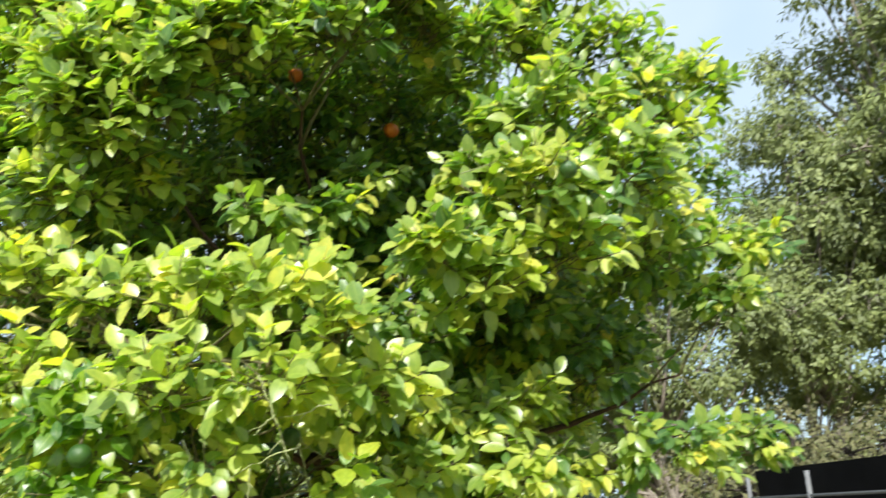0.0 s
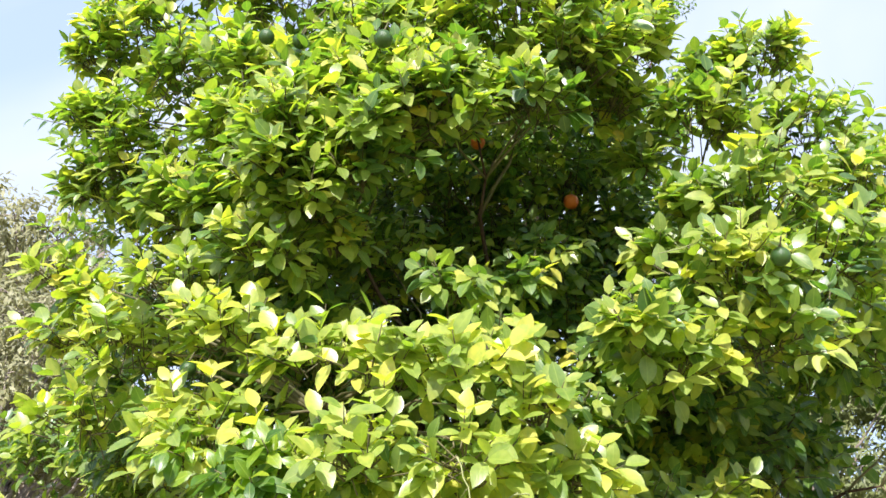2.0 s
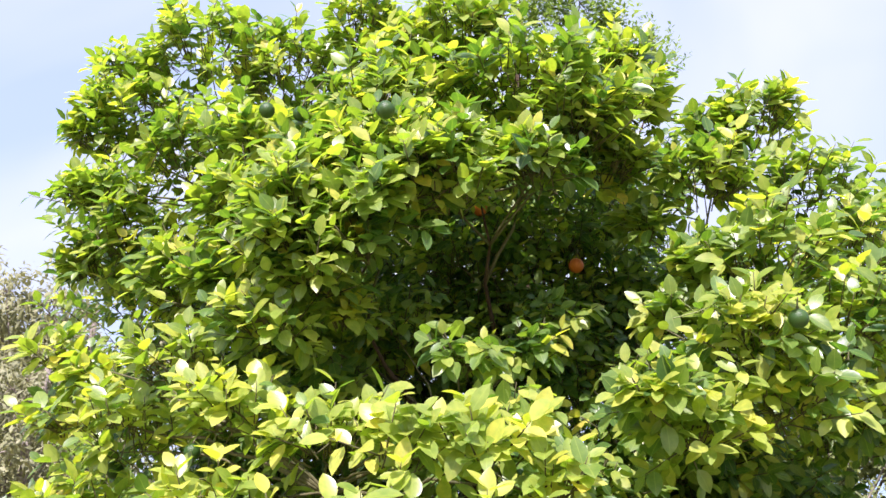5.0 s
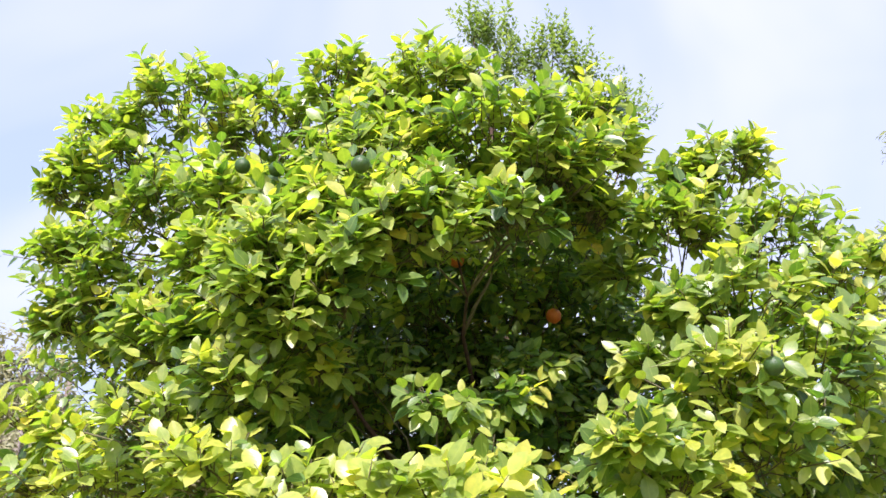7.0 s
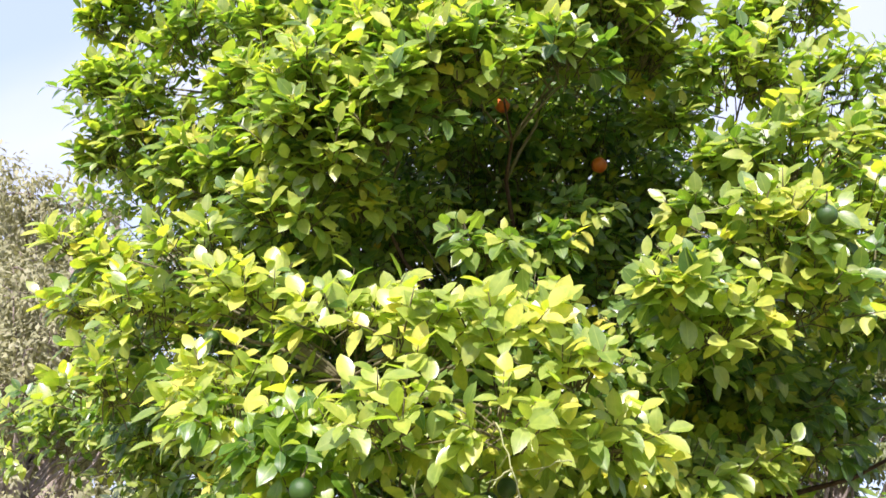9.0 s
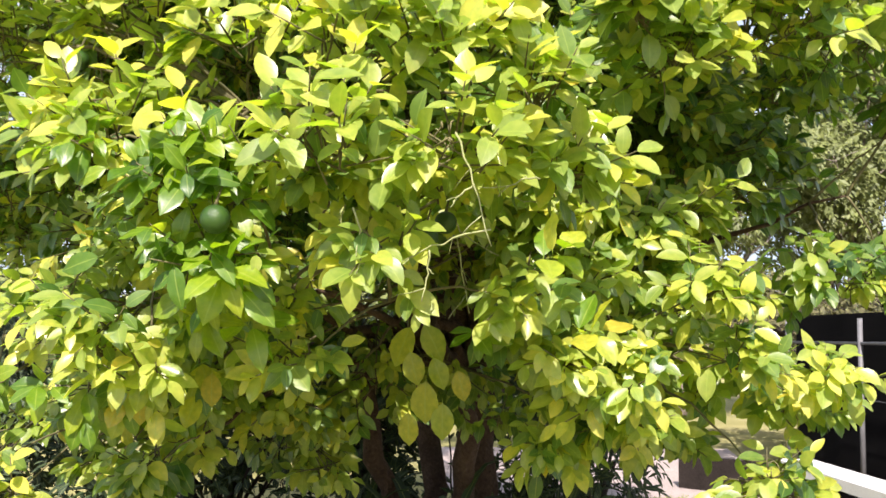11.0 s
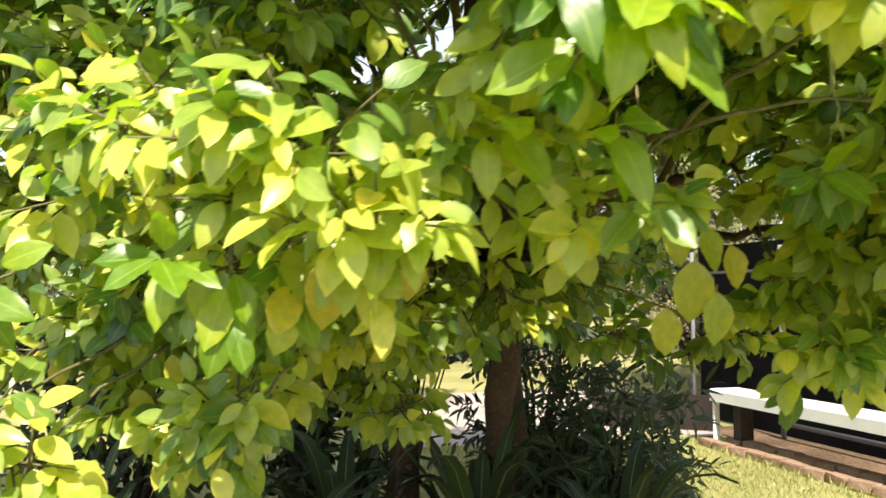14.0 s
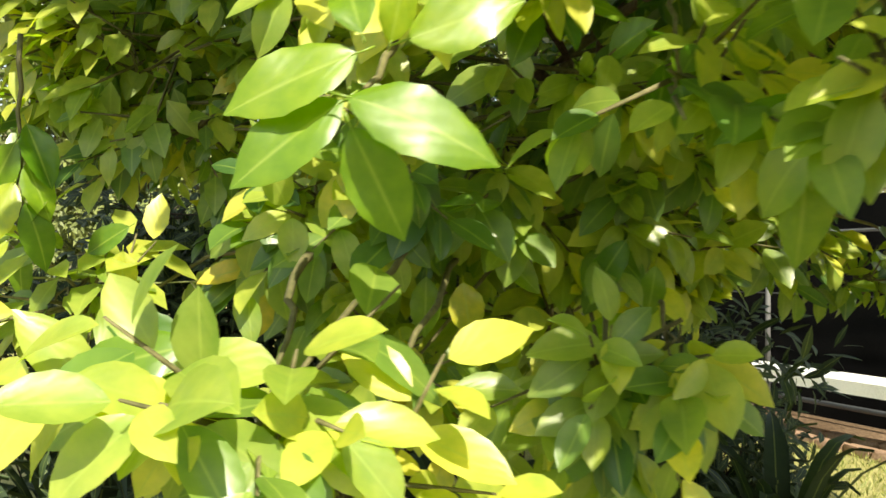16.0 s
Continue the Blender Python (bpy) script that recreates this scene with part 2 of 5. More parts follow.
def bend(a, b, sag=0.0, wobble=0.0, n=8, rng=RNG):
    """Points of a limb from a to b, sagging or arching, with small kinks."""
    s = np.linspace(0, 1, n)[:, None]
    p = np.asarray(a, float) * (1 - s) + np.asarray(b, float) * s
    p[:, 2:] += sag * 4 * s * (1 - s)
    if wobble:
        p += rng.normal(0, wobble, (n, 3)) * np.sin(np.pi * s)
    return p


def box_mesh(name, size, mat, bevel=0.004, jitter=0.0, rng=RNG):
    bm = bmesh.new()
    bmesh.ops.create_cube(bm, size=1.0)
    bmesh.ops.scale(bm, vec=size, verts=bm.verts)
    if bevel:
        bmesh.ops.bevel(bm, geom=bm.edges[:], offset=bevel, segments=2, affect="EDGES")
    for v in bm.verts if jitter else ():
        v.co += Vector(rng.normal(0, jitter, 3))
    me = bpy.data.meshes.new(name)
    bm.to_mesh(me)
    bm.free()
    me.materials.append(mat)
    return me


def tube_mesh(name, a, b, r, mat, sides=12):
    v, f = tubes([(np.array([a, b], float), [r, r])], sides)
    return mesh_of(name, v, f, mat)


def leaf_blade(widths, fold, curl, twist=0.0, serrate=0.0):
    """One leaf along +y, face up, 1 long: verts, tris and uv. widths: half-widths from stalk to tip."""
    n = len(widths)
    s = np.linspace(0, 1, n)
    v, uv = [(0, 0, 0)], [(0.5, 0)]
    for k in range(1, n - 1):
        w = widths[k] * (1 + (serrate if k % 2 else -serrate))
        z = -curl * s[k] ** 2
        v += [(-w, s[k], z + fold * w + twist * w * s[k]), (0, s[k], z), (w, s[k], z + fold * w - twist * w * s[k])]
        uv += [(0, s[k]), (0.5, s[k]), (1, s[k])]
    v.append((0, 1, -curl))
    uv.append((0.5, 1))
    t = [(0, 2, 1), (0, 3, 2)]
    for k in range(n - 3):
        a = 1 + 3 * k
        for j in (0, 1):
            t += [(a + j, a + j + 1, a + j + 4), (a + j, a + j + 4, a + j + 3)]
    e, last = 1 + 3 * (n - 3), len(v) - 1
    t += [(e, e + 1, last), (e + 1, e + 2, last)]
    return np.array(v, float), np.array(t), np.array(uv, float)


OVATE = [0.0, 0.22, 0.285, 0.27, 0.185, 0.0]
BROAD = [0.0, 0.25, 0.32, 0.30, 0.205, 0.0]
LANCE = [0.0, 0.075, 0.10, 0.065, 0.0]
ROUND = [0.0, 0.12, 0.195, 0.24, 0.265, 0.275, 0.27, 0.25, 0.215, 0.16, 0.08, 0.0]
FINE_BLADES = [leaf_blade(ROUND, 0.22, 0.12, 0.0, 0.02), leaf_blade(ROUND, 0.32, 0.22, 0.2, 0.02), leaf_blade(ROUND, 0.14, 0.32, -0.25, 0.02), leaf_blade(ROUND, 0.4, 0.05, 0.15, 0.02)]
PLAIN_BLADES = [leaf_blade([0.0, 0.25, 0.23, 0.0], 0.25, 0.15), leaf_blade([0.0, 0.27, 0.25, 0.0], 0.3, 0.25, 0.2)]
CITRUS_BLADES = [leaf_blade(OVATE, 0.2, 0.08), leaf_blade(BROAD, 0.26, 0.16, 0.15), leaf_blade(OVATE, 0.12, 0.24, -0.2), leaf_blade(BROAD, 0.34, 0.02, 0.1)]
FAR_BLADES = [leaf_blade([0.0, 0.10, 0.0], 0.3, 0.2), leaf_blade([0.0, 0.13, 0.0], 0.1, 0.3)]
LANCE_BLADES = [leaf_blade(LANCE, 0.2, 0.15), leaf_blade(LANCE, 0.1, 0.35, 0.3)]


def leaves_arrays(blades, base, along, face, length, width, tint, rng):
    """All leaves as one set of arrays. width: a factor on the blade's own width."""
    vs, ts, us, ks, start = [], [], [], [], 0
    pick = rng.integers(0, len(blades), len(base))
    side = unit(np.cross(along, face))
    up = np.cross(side, along)
    for k, (bv, bt, bu) in enumerate(blades):
        i = np.nonzero(pick == k)[0]
        if not len(i):
            continue
        x, y, z = bv[:, 0], bv[:, 1], bv[:, 2]
        L, Wd = length[i][:, None, None], width[i][:, None, None]
        v = base[i][:, None] + L * (x[None, :, None] * Wd * side[i][:, None] + y[None, :, None] * along[i][:, None] + z[None, :, None] * up[i][:, None])
        vs.append(v.reshape(-1, 3))
        ts.append((bt[None] + start + len(bv) * np.arange(len(i))[:, None, None]).reshape(-1, 3))
        us.append(np.tile(bu, (len(i), 1)))
        ks.append(np.repeat(tint[i], len(bv)))
        start += len(bv) * len(i)
    return np.concatenate(vs), np.concatenate(ts), np.concatenate(us), np.concatenate(ks)


def sprigs(rng, at, out, count, size, stem, spread=0.85, lift=0.78, droop=0.18):
    """Leaves set spirally on stems that start at the points given and run the way given; returns leaf arrays and stem paths."""
    out = unit(out)
    ref = unit(np.cross(out, rng.normal(size=out.shape)))
    ref2 = np.cross(out, ref)
    base, along, face, length, owner, paths = [], [], [], [], [], []
    for k in range(count):
        s = (k + 0.6) / count
        turn = 2.4 * k + rng.uniform(0, 0.8, len(at))[:, None]
        radial = np.cos(turn) * ref + np.sin(turn) * ref2
        p = at + out * (stem[:, None] * s)
        d = unit(out * (0.25 + 0.75 * s) + radial * spread + rng.normal(0, 0.22, out.shape) + [0, 0, -droop])
        f = np.array([-0.2, -0.66, lift]) + out * 0.3 - radial * 0.12 + rng.normal(0, 0.25, out.shape)
        f = unit(f - d * (f * d).sum(-1, keepdims=True))
        base.append(p + d * 0.008), along.append(d), face.append(f)
        length.append(size * rng.uniform(0.68, 1.15, len(at)) * (0.85 + 0.3 * np.sin(np.pi * s)))
        owner.append(np.arange(len(at)))
    for p, o, L in zip(at, out, stem):
        paths.append((np.array([p - o * 0.04, p + o * L * 0.5, p + o * L]), [0.0034, 0.0026, 0.0014]))
    return np.concatenate(base), np.concatenate(along), np.concatenate(face), np.concatenate(length), np.concatenate(owner), paths


# ---- ground ----
def sheet(name, corners, z, mat, label, category, cells=1, rise=0.0):
    """A ground sheet over a quadrilateral, gently uneven."""
    a, b, c, d = [np.array((*p, z), float) for p in corners]
    u, v = np.meshgrid(np.linspace(0, 1, cells + 1), np.linspace(0, 1, cells + 1), indexing="ij")
    u, v = u.reshape(-1, 1), v.reshape(-1, 1)
    p = (1 - u) * (1 - v) * a + u * (1 - v) * b + u * v * c + (1 - u) * v * d
    if rise:
        p[:, 2] += [rise * noise.noise((x * 0.6, y * 0.6, 3.0)) for x, y, _ in p]
    i, j = np.meshgrid(np.arange(cells), np.arange(cells), indexing="ij")
    k = (i * (cells + 1) + j).ravel()
    t = np.concatenate([np.stack([k, k + cells + 1, k + cells + 2], -1), np.stack([k, k + cells + 2, k + 1], -1)])
    return tagged(new(name, mesh_of(name, p, t, mat)), label, category, kind="structure")


sheet("ground", [(-900, -900), (900, -900), (900, 900), (-900, 900)], 0.0, MAT_LAWN, "sunlit dry yellow-green lawn reaching into the distance", "ground", 4)
sheet("garden_bed", [(-2.2, 3.7), (1.9, 3.7), (2.2, 6.6), (-2.2, 6.6)], 0.012, MAT_DIRT, "shaded dark soil bed round the citrus trunk", "garden bed", 12, 0.004)
sheet("pavement", [(1.5, 8.95), (4.9, 8.32), (6.4, 12.6), (1.9, 12.8)], 0.010, MAT_PAVING, "pale pinkish concrete path behind the tree", "pavement", 8, 0.003)
sheet("soil_strip", [(4.52, 3.0), (5.9, 3.0), (6.1, 8.75), (4.95, 8.75)], 0.014, MAT_DIRT, "bare brown soil strip under the white bench", "soil", 12, 0.006)

# lawn blades where the lawn is seen from near by
g = 26000
gx = RNG.uniform(0, 1, g)
gp = np.stack([0.9 + 3.7 * gx ** 0.8, RNG.uniform(3.4, 8.8, g), np.zeros(g)], -1)
keep = (gp[:, 0] > 1.6 + 0.25 * np.sin(gp[:, 1] * 2.3)) & (gp[:, 0] < 3.92 + 0.115 * gp[:, 1] - 0.22)
gp = gp[keep]
lean = unit(np.stack([RNG.normal(0, 0.5, len(gp)), RNG.normal(0, 0.5, len(gp)), np.ones(len(gp))], -1))
blade = leaf_blade([0.0, 0.05, 0.0], 0.2, 0.25)
gf = unit(RNG.normal(size=gp.shape) + [0, 0, 0.3])
v, t, u, k = leaves_arrays([blade], gp, lean, gf, RNG.uniform(0.025, 0.07, len(gp)), np.full(len(gp), 1.3), RNG.uniform(0, 1, len(gp)) ** 0.8, RNG)
tagged(new("lawn_grass", mesh_of("lawn_grass", v, t, MAT_GRASS, k, u)), "short sunlit yellow-green lawn grass beside the bench", "grass", kind="stuff")

# ---- boundary along the bench ----
ALONG = Vector((-0.115, -1.0, 0)).normalized()  # the bench line, towards the camera
BENCH = Vector((4.61, 7.95, 0))
TURN = math.degrees(math.atan2(ALONG.y, ALONG.x))


def on_line(s, out=0.0, z=0.0):
    """A place s metres along the bench line, out metres behind it."""
    back = Vector((-ALONG.y, ALONG.x, 0))
    p = BENCH + ALONG * s + back * out
    return (p.x, p.y, z)


bench = thing("bench", "long white painted steel bench plank on thin posts beside the lawn", "bench", on_line(0), turn=TURN)
LONG = 4.6
bm = bmesh.new()
profile = [(-0.16, 0.39), (-0.16, 0.505), (-0.145, 0.52), (0.145, 0.52), (0.16, 0.505), (0.16, 0.41), (0.15, 0.41), (0.15, 0.495), (-0.145, 0.50), (-0.145, 0.39)]
ends = [[bm.verts.new((x, -o, z)) for o, z in profile] for x in (0.0, LONG)]
for i in range(len(profile)):
    j = (i + 1) % len(profile)
    bm.faces.new((ends[0][i], ends[0][j], ends[1][j], ends[1][i]))
bm.faces.new(ends[0][::-1])
bm.faces.new(ends[1])
bmesh.ops.recalc_face_normals(bm, faces=bm.faces[:])
me = bpy.data.meshes.new("plank")
bm.to_mesh(me)
bm.free()
me.materials.append(MAT_WHITE)
part("plank", me, bench, "white folded steel seat plank")
part("end_leg", box_mesh("end_leg", (0.03, 0.06, 0.40), MAT_WHITE, 0.006), bench, "thin white end leg", pose(0.025, -0.11, 0.20))
leg_me = box_mesh("leg", (0.13, 0.13, 0.40), MAT_DARKWOOD, 0.008)
for s in (0.22, 2.4, 4.5):
    part("leg", leg_me, bench, "dark timber leg", pose(s, 0.04, 0.20))

fence = thing("fence", "tall black shade-cloth screen on galvanised pipes behind the bench", "fence", on_line(0), turn=TURN)
bm = bmesh.new()
cols, rows_n = 40, 8
grid = [[bm.verts.new((-1.6 + 8.6 * i / cols, 0.78 + 0.008 * math.sin(i * 0.9) * (0.4 + j / rows_n) + 0.012 * noise.noise((i * 0.7, j * 0.8, 0)), 0.02 + 1.9 * j / rows_n)) for j in range(rows_n + 1)] for i in range(cols + 1)]
for i in range(cols):
    for j in range(rows_n):
        bm.faces.new((grid[i][j], grid[i + 1][j], grid[i + 1][j + 1], grid[i][j + 1]))
bmesh.ops.solidify(bm, geom=bm.faces[:], thickness=0.006)
me = bpy.data.meshes.new("screen")
bm.to_mesh(me)
bm.free()
me.materials.append(MAT_SCREEN)
part("screen", me, fence, "black woven shade cloth")
for s in (-1.55, -0.03, 2.4, 4.8, 6.9):
    part("post", tube_mesh("post", (s, 0.66, 0.0), (s, 0.66, 1.86), 0.024, MAT_GALV), fence, "galvanised steel post")
part("top_rail", tube_mesh("top_rail", (-1.6, 0.66, 1.62), (7.0, 0.66, 1.62), 0.014, MAT_GALV), fence, "thin galvanised top rail")
part("bottom_rail", tube_mesh("bottom_rail", (-0.03, 0.62, 0.17), (7.0, 0.62, 0.17), 0.022, MAT_GALV), fence, "pale galvanised bottom rail")
part("middle_wire", tube_mesh("middle_wire", (-1.6, 0.70, 1.08), (7.0, 0.70, 1.08), 0.005, MAT_GALV), fence)

low_wall = tagged(new("retaining_wall", box_mesh("retaining_wall", (1.25, 0.09, 0.36), MAT_SLEEPER, 0.01)), "low dark timber retaining wall beyond the bench end", "wall", kind="structure")
low_wall.matrix_world = pose(4.58, 9.0, 0.18, 0, 0, -43)

edging = thing("brick_edging", "two low rows of worn brown bricks edging the lawn", "edging", on_line(0, 0, 0), turn=TURN)
brick_me = [box_mesh("brick", (0.225, 0.105, 0.07), MAT_BRICK, 0.007, 0.003) for _ in range(4)]
for row, (off, z) in enumerate(((-0.20, 0.035), (0.02, 0.045))):
    for k in range(22):
        s = 0.05 + k * 0.236 + 0.11 * row
        part("brick", brick_me[RNG.integers(4)], edging, m=pose(s, off + RNG.normal(0, 0.006), z + RNG.normal(0, 0.004), RNG.normal(0, 1.5), RNG.normal(0, 1.5), RNG.normal(0, 1.5)))

# ---- citrus tree ----
LEFT_TOP = [
    (-1.18, 3.69, 4.56, 0.33),
    (-1.66, 3.80, 4.50, 0.20),
    (-1.72, 3.80, 4.10, 0.17),
    (-1.76, 3.85, 3.80, 0.16),
    (-1.54, 3.80, 4.20, 0.31),
    (-1.59, 3.82, 3.74, 0.24),
    (-0.74, 3.65, 4.40, 0.36),
    (-0.34, 3.33, 4.52, 0.21),
    (-1.01, 3.44, 3.77, 0.37),
    (-0.48, 2.77, 3.16, 0.23),
    (-1.44, 3.84, 3.48, 0.30),
    (-1.02, 3.62, 3.22, 0.31),
    (-1.63, 3.91, 3.38, 0.17),
    (-0.72, 3.14, 3.66, 0.22),
    (-0.31, 2.81, 3.18, 0.17),
    (-0.66, 3.17, 3.17, 0.21),
]
MIDDLE_TOP = [
    (0.14, 3.30, 4.45, 0.28),
    (-0.16, 3.07, 3.84, 0.32),
    (0.40, 2.97, 3.86, 0.37),
    (0.81, 3.32, 4.24, 0.28),
    (0.06, 2.72, 3.31, 0.23),
    (0.58, 2.94, 3.70, 0.26),
    (0.86, 3.05, 3.90, 0.23),
    (0.42, 2.84, 3.47, 0.18),
    (0.82, 3.17, 3.68, 0.20),
    (-0.36, 3.03, 3.55, 0.26),
    (-0.11, 3.40, 4.30, 0.31),
    (-0.18, 2.69, 3.18, 0.14),
    (-0.34, 2.92, 3.39, 0.23),
    (-0.11, 2.84, 3.44, 0.25),
    (-0.22, 2.75, 3.07, 0.13),
]
RIGHT_TOP = [
    (1.36, 3.30, 3.98, 0.15),
    (0.95, 3.20, 3.40, 0.11),
    (1.00, 3.10, 2.95, 0.09),
    (1.58, 3.30, 4.02, 0.23),
    (1.19, 3.10, 3.56, 0.27),
    (1.76, 3.36, 3.62, 0.31),
    (1.33, 2.89, 3.10, 0.28),
    (1.88, 3.22, 3.29, 0.29),
    (2.26, 3.51, 3.58, 0.24),
    (1.12, 3.02, 3.14, 0.12),
    (1.15, 2.70, 2.72, 0.24),
    (1.51, 2.82, 2.79, 0.29),
    (0.74, 2.51, 2.46, 0.12),
    (1.23, 2.76, 2.50, 0.27),
    (1.88, 3.20, 2.69, 0.27),
    (0.93, 2.72, 2.39, 0.18),
]
INNER = [
    (0.08, 3.18, 2.05, 0.14),
    (0.12, 3.40, 1.99, 0.15),
    (0.18, 3.23, 2.13, 0.15),
    (0.15, 2.69, 2.62, 0.10),
    (0.43, 3.09, 2.79, 0.12),
    (-0.11, 3.37, 2.97, 0.21),
    (-0.58, 3.70, 3.04, 0.28),
    (0.58, 3.25, 3.00, 0.08),
    (-0.37, 3.41, 2.71, 0.21),
    (0.31, 2.63, 2.42, 0.12),
]
FRONT = [
    (-0.89, 3.07, 2.64, 0.25),
    (-1.12, 3.25, 2.41, 0.28),
    (-0.61, 2.82, 2.42, 0.23),
    (-0.28, 2.55, 2.29, 0.21),
    (-0.05, 2.39, 2.20, 0.19),
    (0.22, 2.35, 2.24, 0.19),
    (0.40, 2.33, 2.14, 0.14),
    (-0.08, 2.24, 1.97, 0.17),
    (0.21, 2.23, 1.98, 0.17),
    (0.53, 2.44, 1.99, 0.13),
    (-0.64, 2.73, 2.08, 0.25),
    (-0.37, 2.53, 1.90, 0.19),
    (-1.20, 3.24, 2.14, 0.23),
    (-1.43, 3.43, 2.53, 0.15),
    (-1.48, 3.32, 2.76, 0.08),
    (-1.30, 3.30, 2.68, 0.09),
    (1.13, 3.07, 1.99, 0.16),
]
LOW_FRONT = [
    (-0.62, 2.59, 1.99, 0.10),
    (-0.34, 2.46, 1.73, 0.14),
    (-0.25, 2.57, 1.97, 0.13),
    (-0.48, 2.76, 1.89, 0.11),
    (-0.61, 3.30, 1.78, 0.13),
    (-0.63, 3.01, 1.42, 0.09),
    (-0.49, 3.67, 1.16, 0.10),
    (-0.28, 3.90, 1.39, 0.20),
    (-0.03, 4.15, 1.07, 0.09),
    (-0.05, 2.50, 1.94, 0.13),
    (0.19, 2.47, 1.94, 0.13),
    (0.48, 2.52, 2.01, 0.13),
    (-0.76, 3.66, 1.11, 0.12),
]
RIGHT_LOW = [
    (2.11, 3.16, 2.42, 0.17),
    (1.72, 3.11, 1.77, 0.22),
    (2.13, 3.34, 1.82, 0.20),
    (2.26, 3.16, 2.66, 0.14),
]
HANGING = [
    (-0.77, 3.64, 1.38, 0.07),
    (-0.63, 3.61, 1.38, 0.07),
    (-0.55, 3.56, 1.49, 0.07),
    (-0.86, 3.70, 1.31, 0.06),
    (-0.44, 3.62, 1.33, 0.06),
    (-0.36, 3.57, 1.42, 0.08),
    (-0.93, 4.14, 1.49, 0.09),
    (-1.07, 4.33, 1.55, 0.10),
]
TRAIL = [
    (-0.56, 3.35, 1.14, 0.05),
]
FILL = [
    (0.77, 3.60, 2.76, 0.27),
    (0.74, 3.69, 2.94, 0.26),
    (0.86, 3.30, 2.54, 0.25),
    (1.10, 3.46, 2.40, 0.30),
    (0.52, 3.59, 2.92, 0.20),
    (1.48, 3.78, 2.38, 0.30),
]
MID_LEFT = [
    (-0.43, 2.83, 2.95, 0.17),
    (-0.54, 2.86, 2.78, 0.17),
    (-0.40, 2.86, 3.05, 0.14),
    (-0.30, 3.05, 2.90, 0.12),
    (-0.47, 2.76, 3.03, 0.21),
    (-0.32, 2.91, 3.26, 0.25),
    (-0.12, 2.77, 3.30, 0.22),
    (-0.71, 3.07, 3.34, 0.23),
    (0.06, 2.79, 3.47, 0.22),
    (-0.78, 3.12, 2.99, 0.20),
]
HOLLOW = [
    (-0.37, 3.82, 3.13, 0.28),
    (-0.16, 3.66, 2.93, 0.21),
    (-0.58, 3.93, 2.93, 0.23),
    (0.20, 3.82, 3.47, 0.31),
    (0.58, 3.89, 3.57, 0.32),
    (0.91, 3.97, 3.63, 0.30),
    (0.43, 3.83, 3.18, 0.28),
    (0.84, 3.92, 3.23, 0.28),
    (0.03, 3.92, 3.79, 0.30),
    (1.10, 3.96, 3.38, 0.29),
    (-0.03, 3.89, 3.07, 0.19),
    (1.67, 4.20, 3.32, 0.28),
    (0.31, 3.62, 2.88, 0.20),
]
MID_LOW = [
    (-0.85, 3.16, 1.67, 0.09),
    (-0.88, 3.41, 1.58, 0.08),
    (-0.75, 2.85, 1.59, 0.09),
    (-0.61, 2.73, 1.57, 0.08),
    (-0.39, 2.79, 1.57, 0.07),
    (-0.65, 2.86, 1.51, 0.07),
    (-0.78, 4.09, 1.78, 0.19),
    (-0.69, 3.83, 1.54, 0.13),
    (-1.00, 4.20, 1.61, 0.16),
    (-0.50, 2.73, 1.44, 0.04),
    (-0.65, 3.25, 1.45, 0.07),
    (-0.29, 2.86, 1.68, 0.09),
]
MID_FRONT = [
    (-0.14, 2.92, 1.63, 0.10),
    (0.42, 2.53, 1.68, 0.09),
    (0.07, 2.36, 1.75, 0.13),
    (-0.12, 2.73, 1.50, 0.12),
]
LOW_RIGHT = [
    (1.15, 2.78, 1.52, 0.05),
    (1.02, 2.72, 1.72, 0.05),
    (0.88, 2.78, 1.50, 0.07),
    (0.62, 2.78, 1.67, 0.07),
    (0.70, 2.82, 1.52, 0.06),
    (0.76, 2.76, 1.42, 0.06),
    (0.60, 2.72, 1.52, 0.06),
    (0.86, 2.86, 1.33, 0.07),
    (0.58, 2.88, 1.60, 0.12),
    (0.73, 3.00, 1.44, 0.17),
    (0.67, 3.04, 1.23, 0.11),
    (1.05, 3.08, 1.67, 0.20),
    (1.36, 3.20, 1.46, 0.21),
    (1.54, 3.14, 1.35, 0.16),
    (1.28, 2.82, 1.15, 0.14),
    (0.94, 3.00, 1.89, 0.17),
    (1.35, 3.29, 1.76, 0.15),
    (1.48, 2.84, 1.46, 0.10),
    (0.97, 3.14, 1.31, 0.13),
    (0.69, 2.89, 1.74, 0.15),
]
LOW_SIDE = [
    (0.89, 3.31, 1.67, 0.17),
    (1.09, 3.35, 1.49, 0.16),
    (0.92, 3.43, 1.38, 0.13),
    (1.04, 3.24, 1.87, 0.18),
    (0.63, 3.09, 1.87, 0.15),
    (0.68, 2.95, 1.96, 0.15),
    (1.17, 3.33, 1.27, 0.10),
    (0.36, 2.98, 1.95, 0.11),
]
LOW_LEFT = [
    (-1.08, 3.29, 1.13, 0.08),
    (-0.99, 3.30, 1.06, 0.05),
    (-0.58, 3.42, 1.11, 0.06),
    (-0.70, 4.08, 1.60, 0.17),
    (-1.04, 4.38, 1.63, 0.15),
    (-0.55, 3.98, 1.27, 0.15),
    (-0.16, 3.77, 1.30, 0.15),
    (0.73, 3.97, 1.23, 0.09),
    (1.08, 3.79, 1.25, 0.15),
    (-0.31, 3.75, 1.47, 0.13),
    (-1.12, 3.94, 1.19, 0.10),
    (0.01, 4.01, 1.02, 0.06),
    (-0.73, 3.85, 1.25, 0.11),
    (-0.85, 4.85, 1.78, 0.24),
]
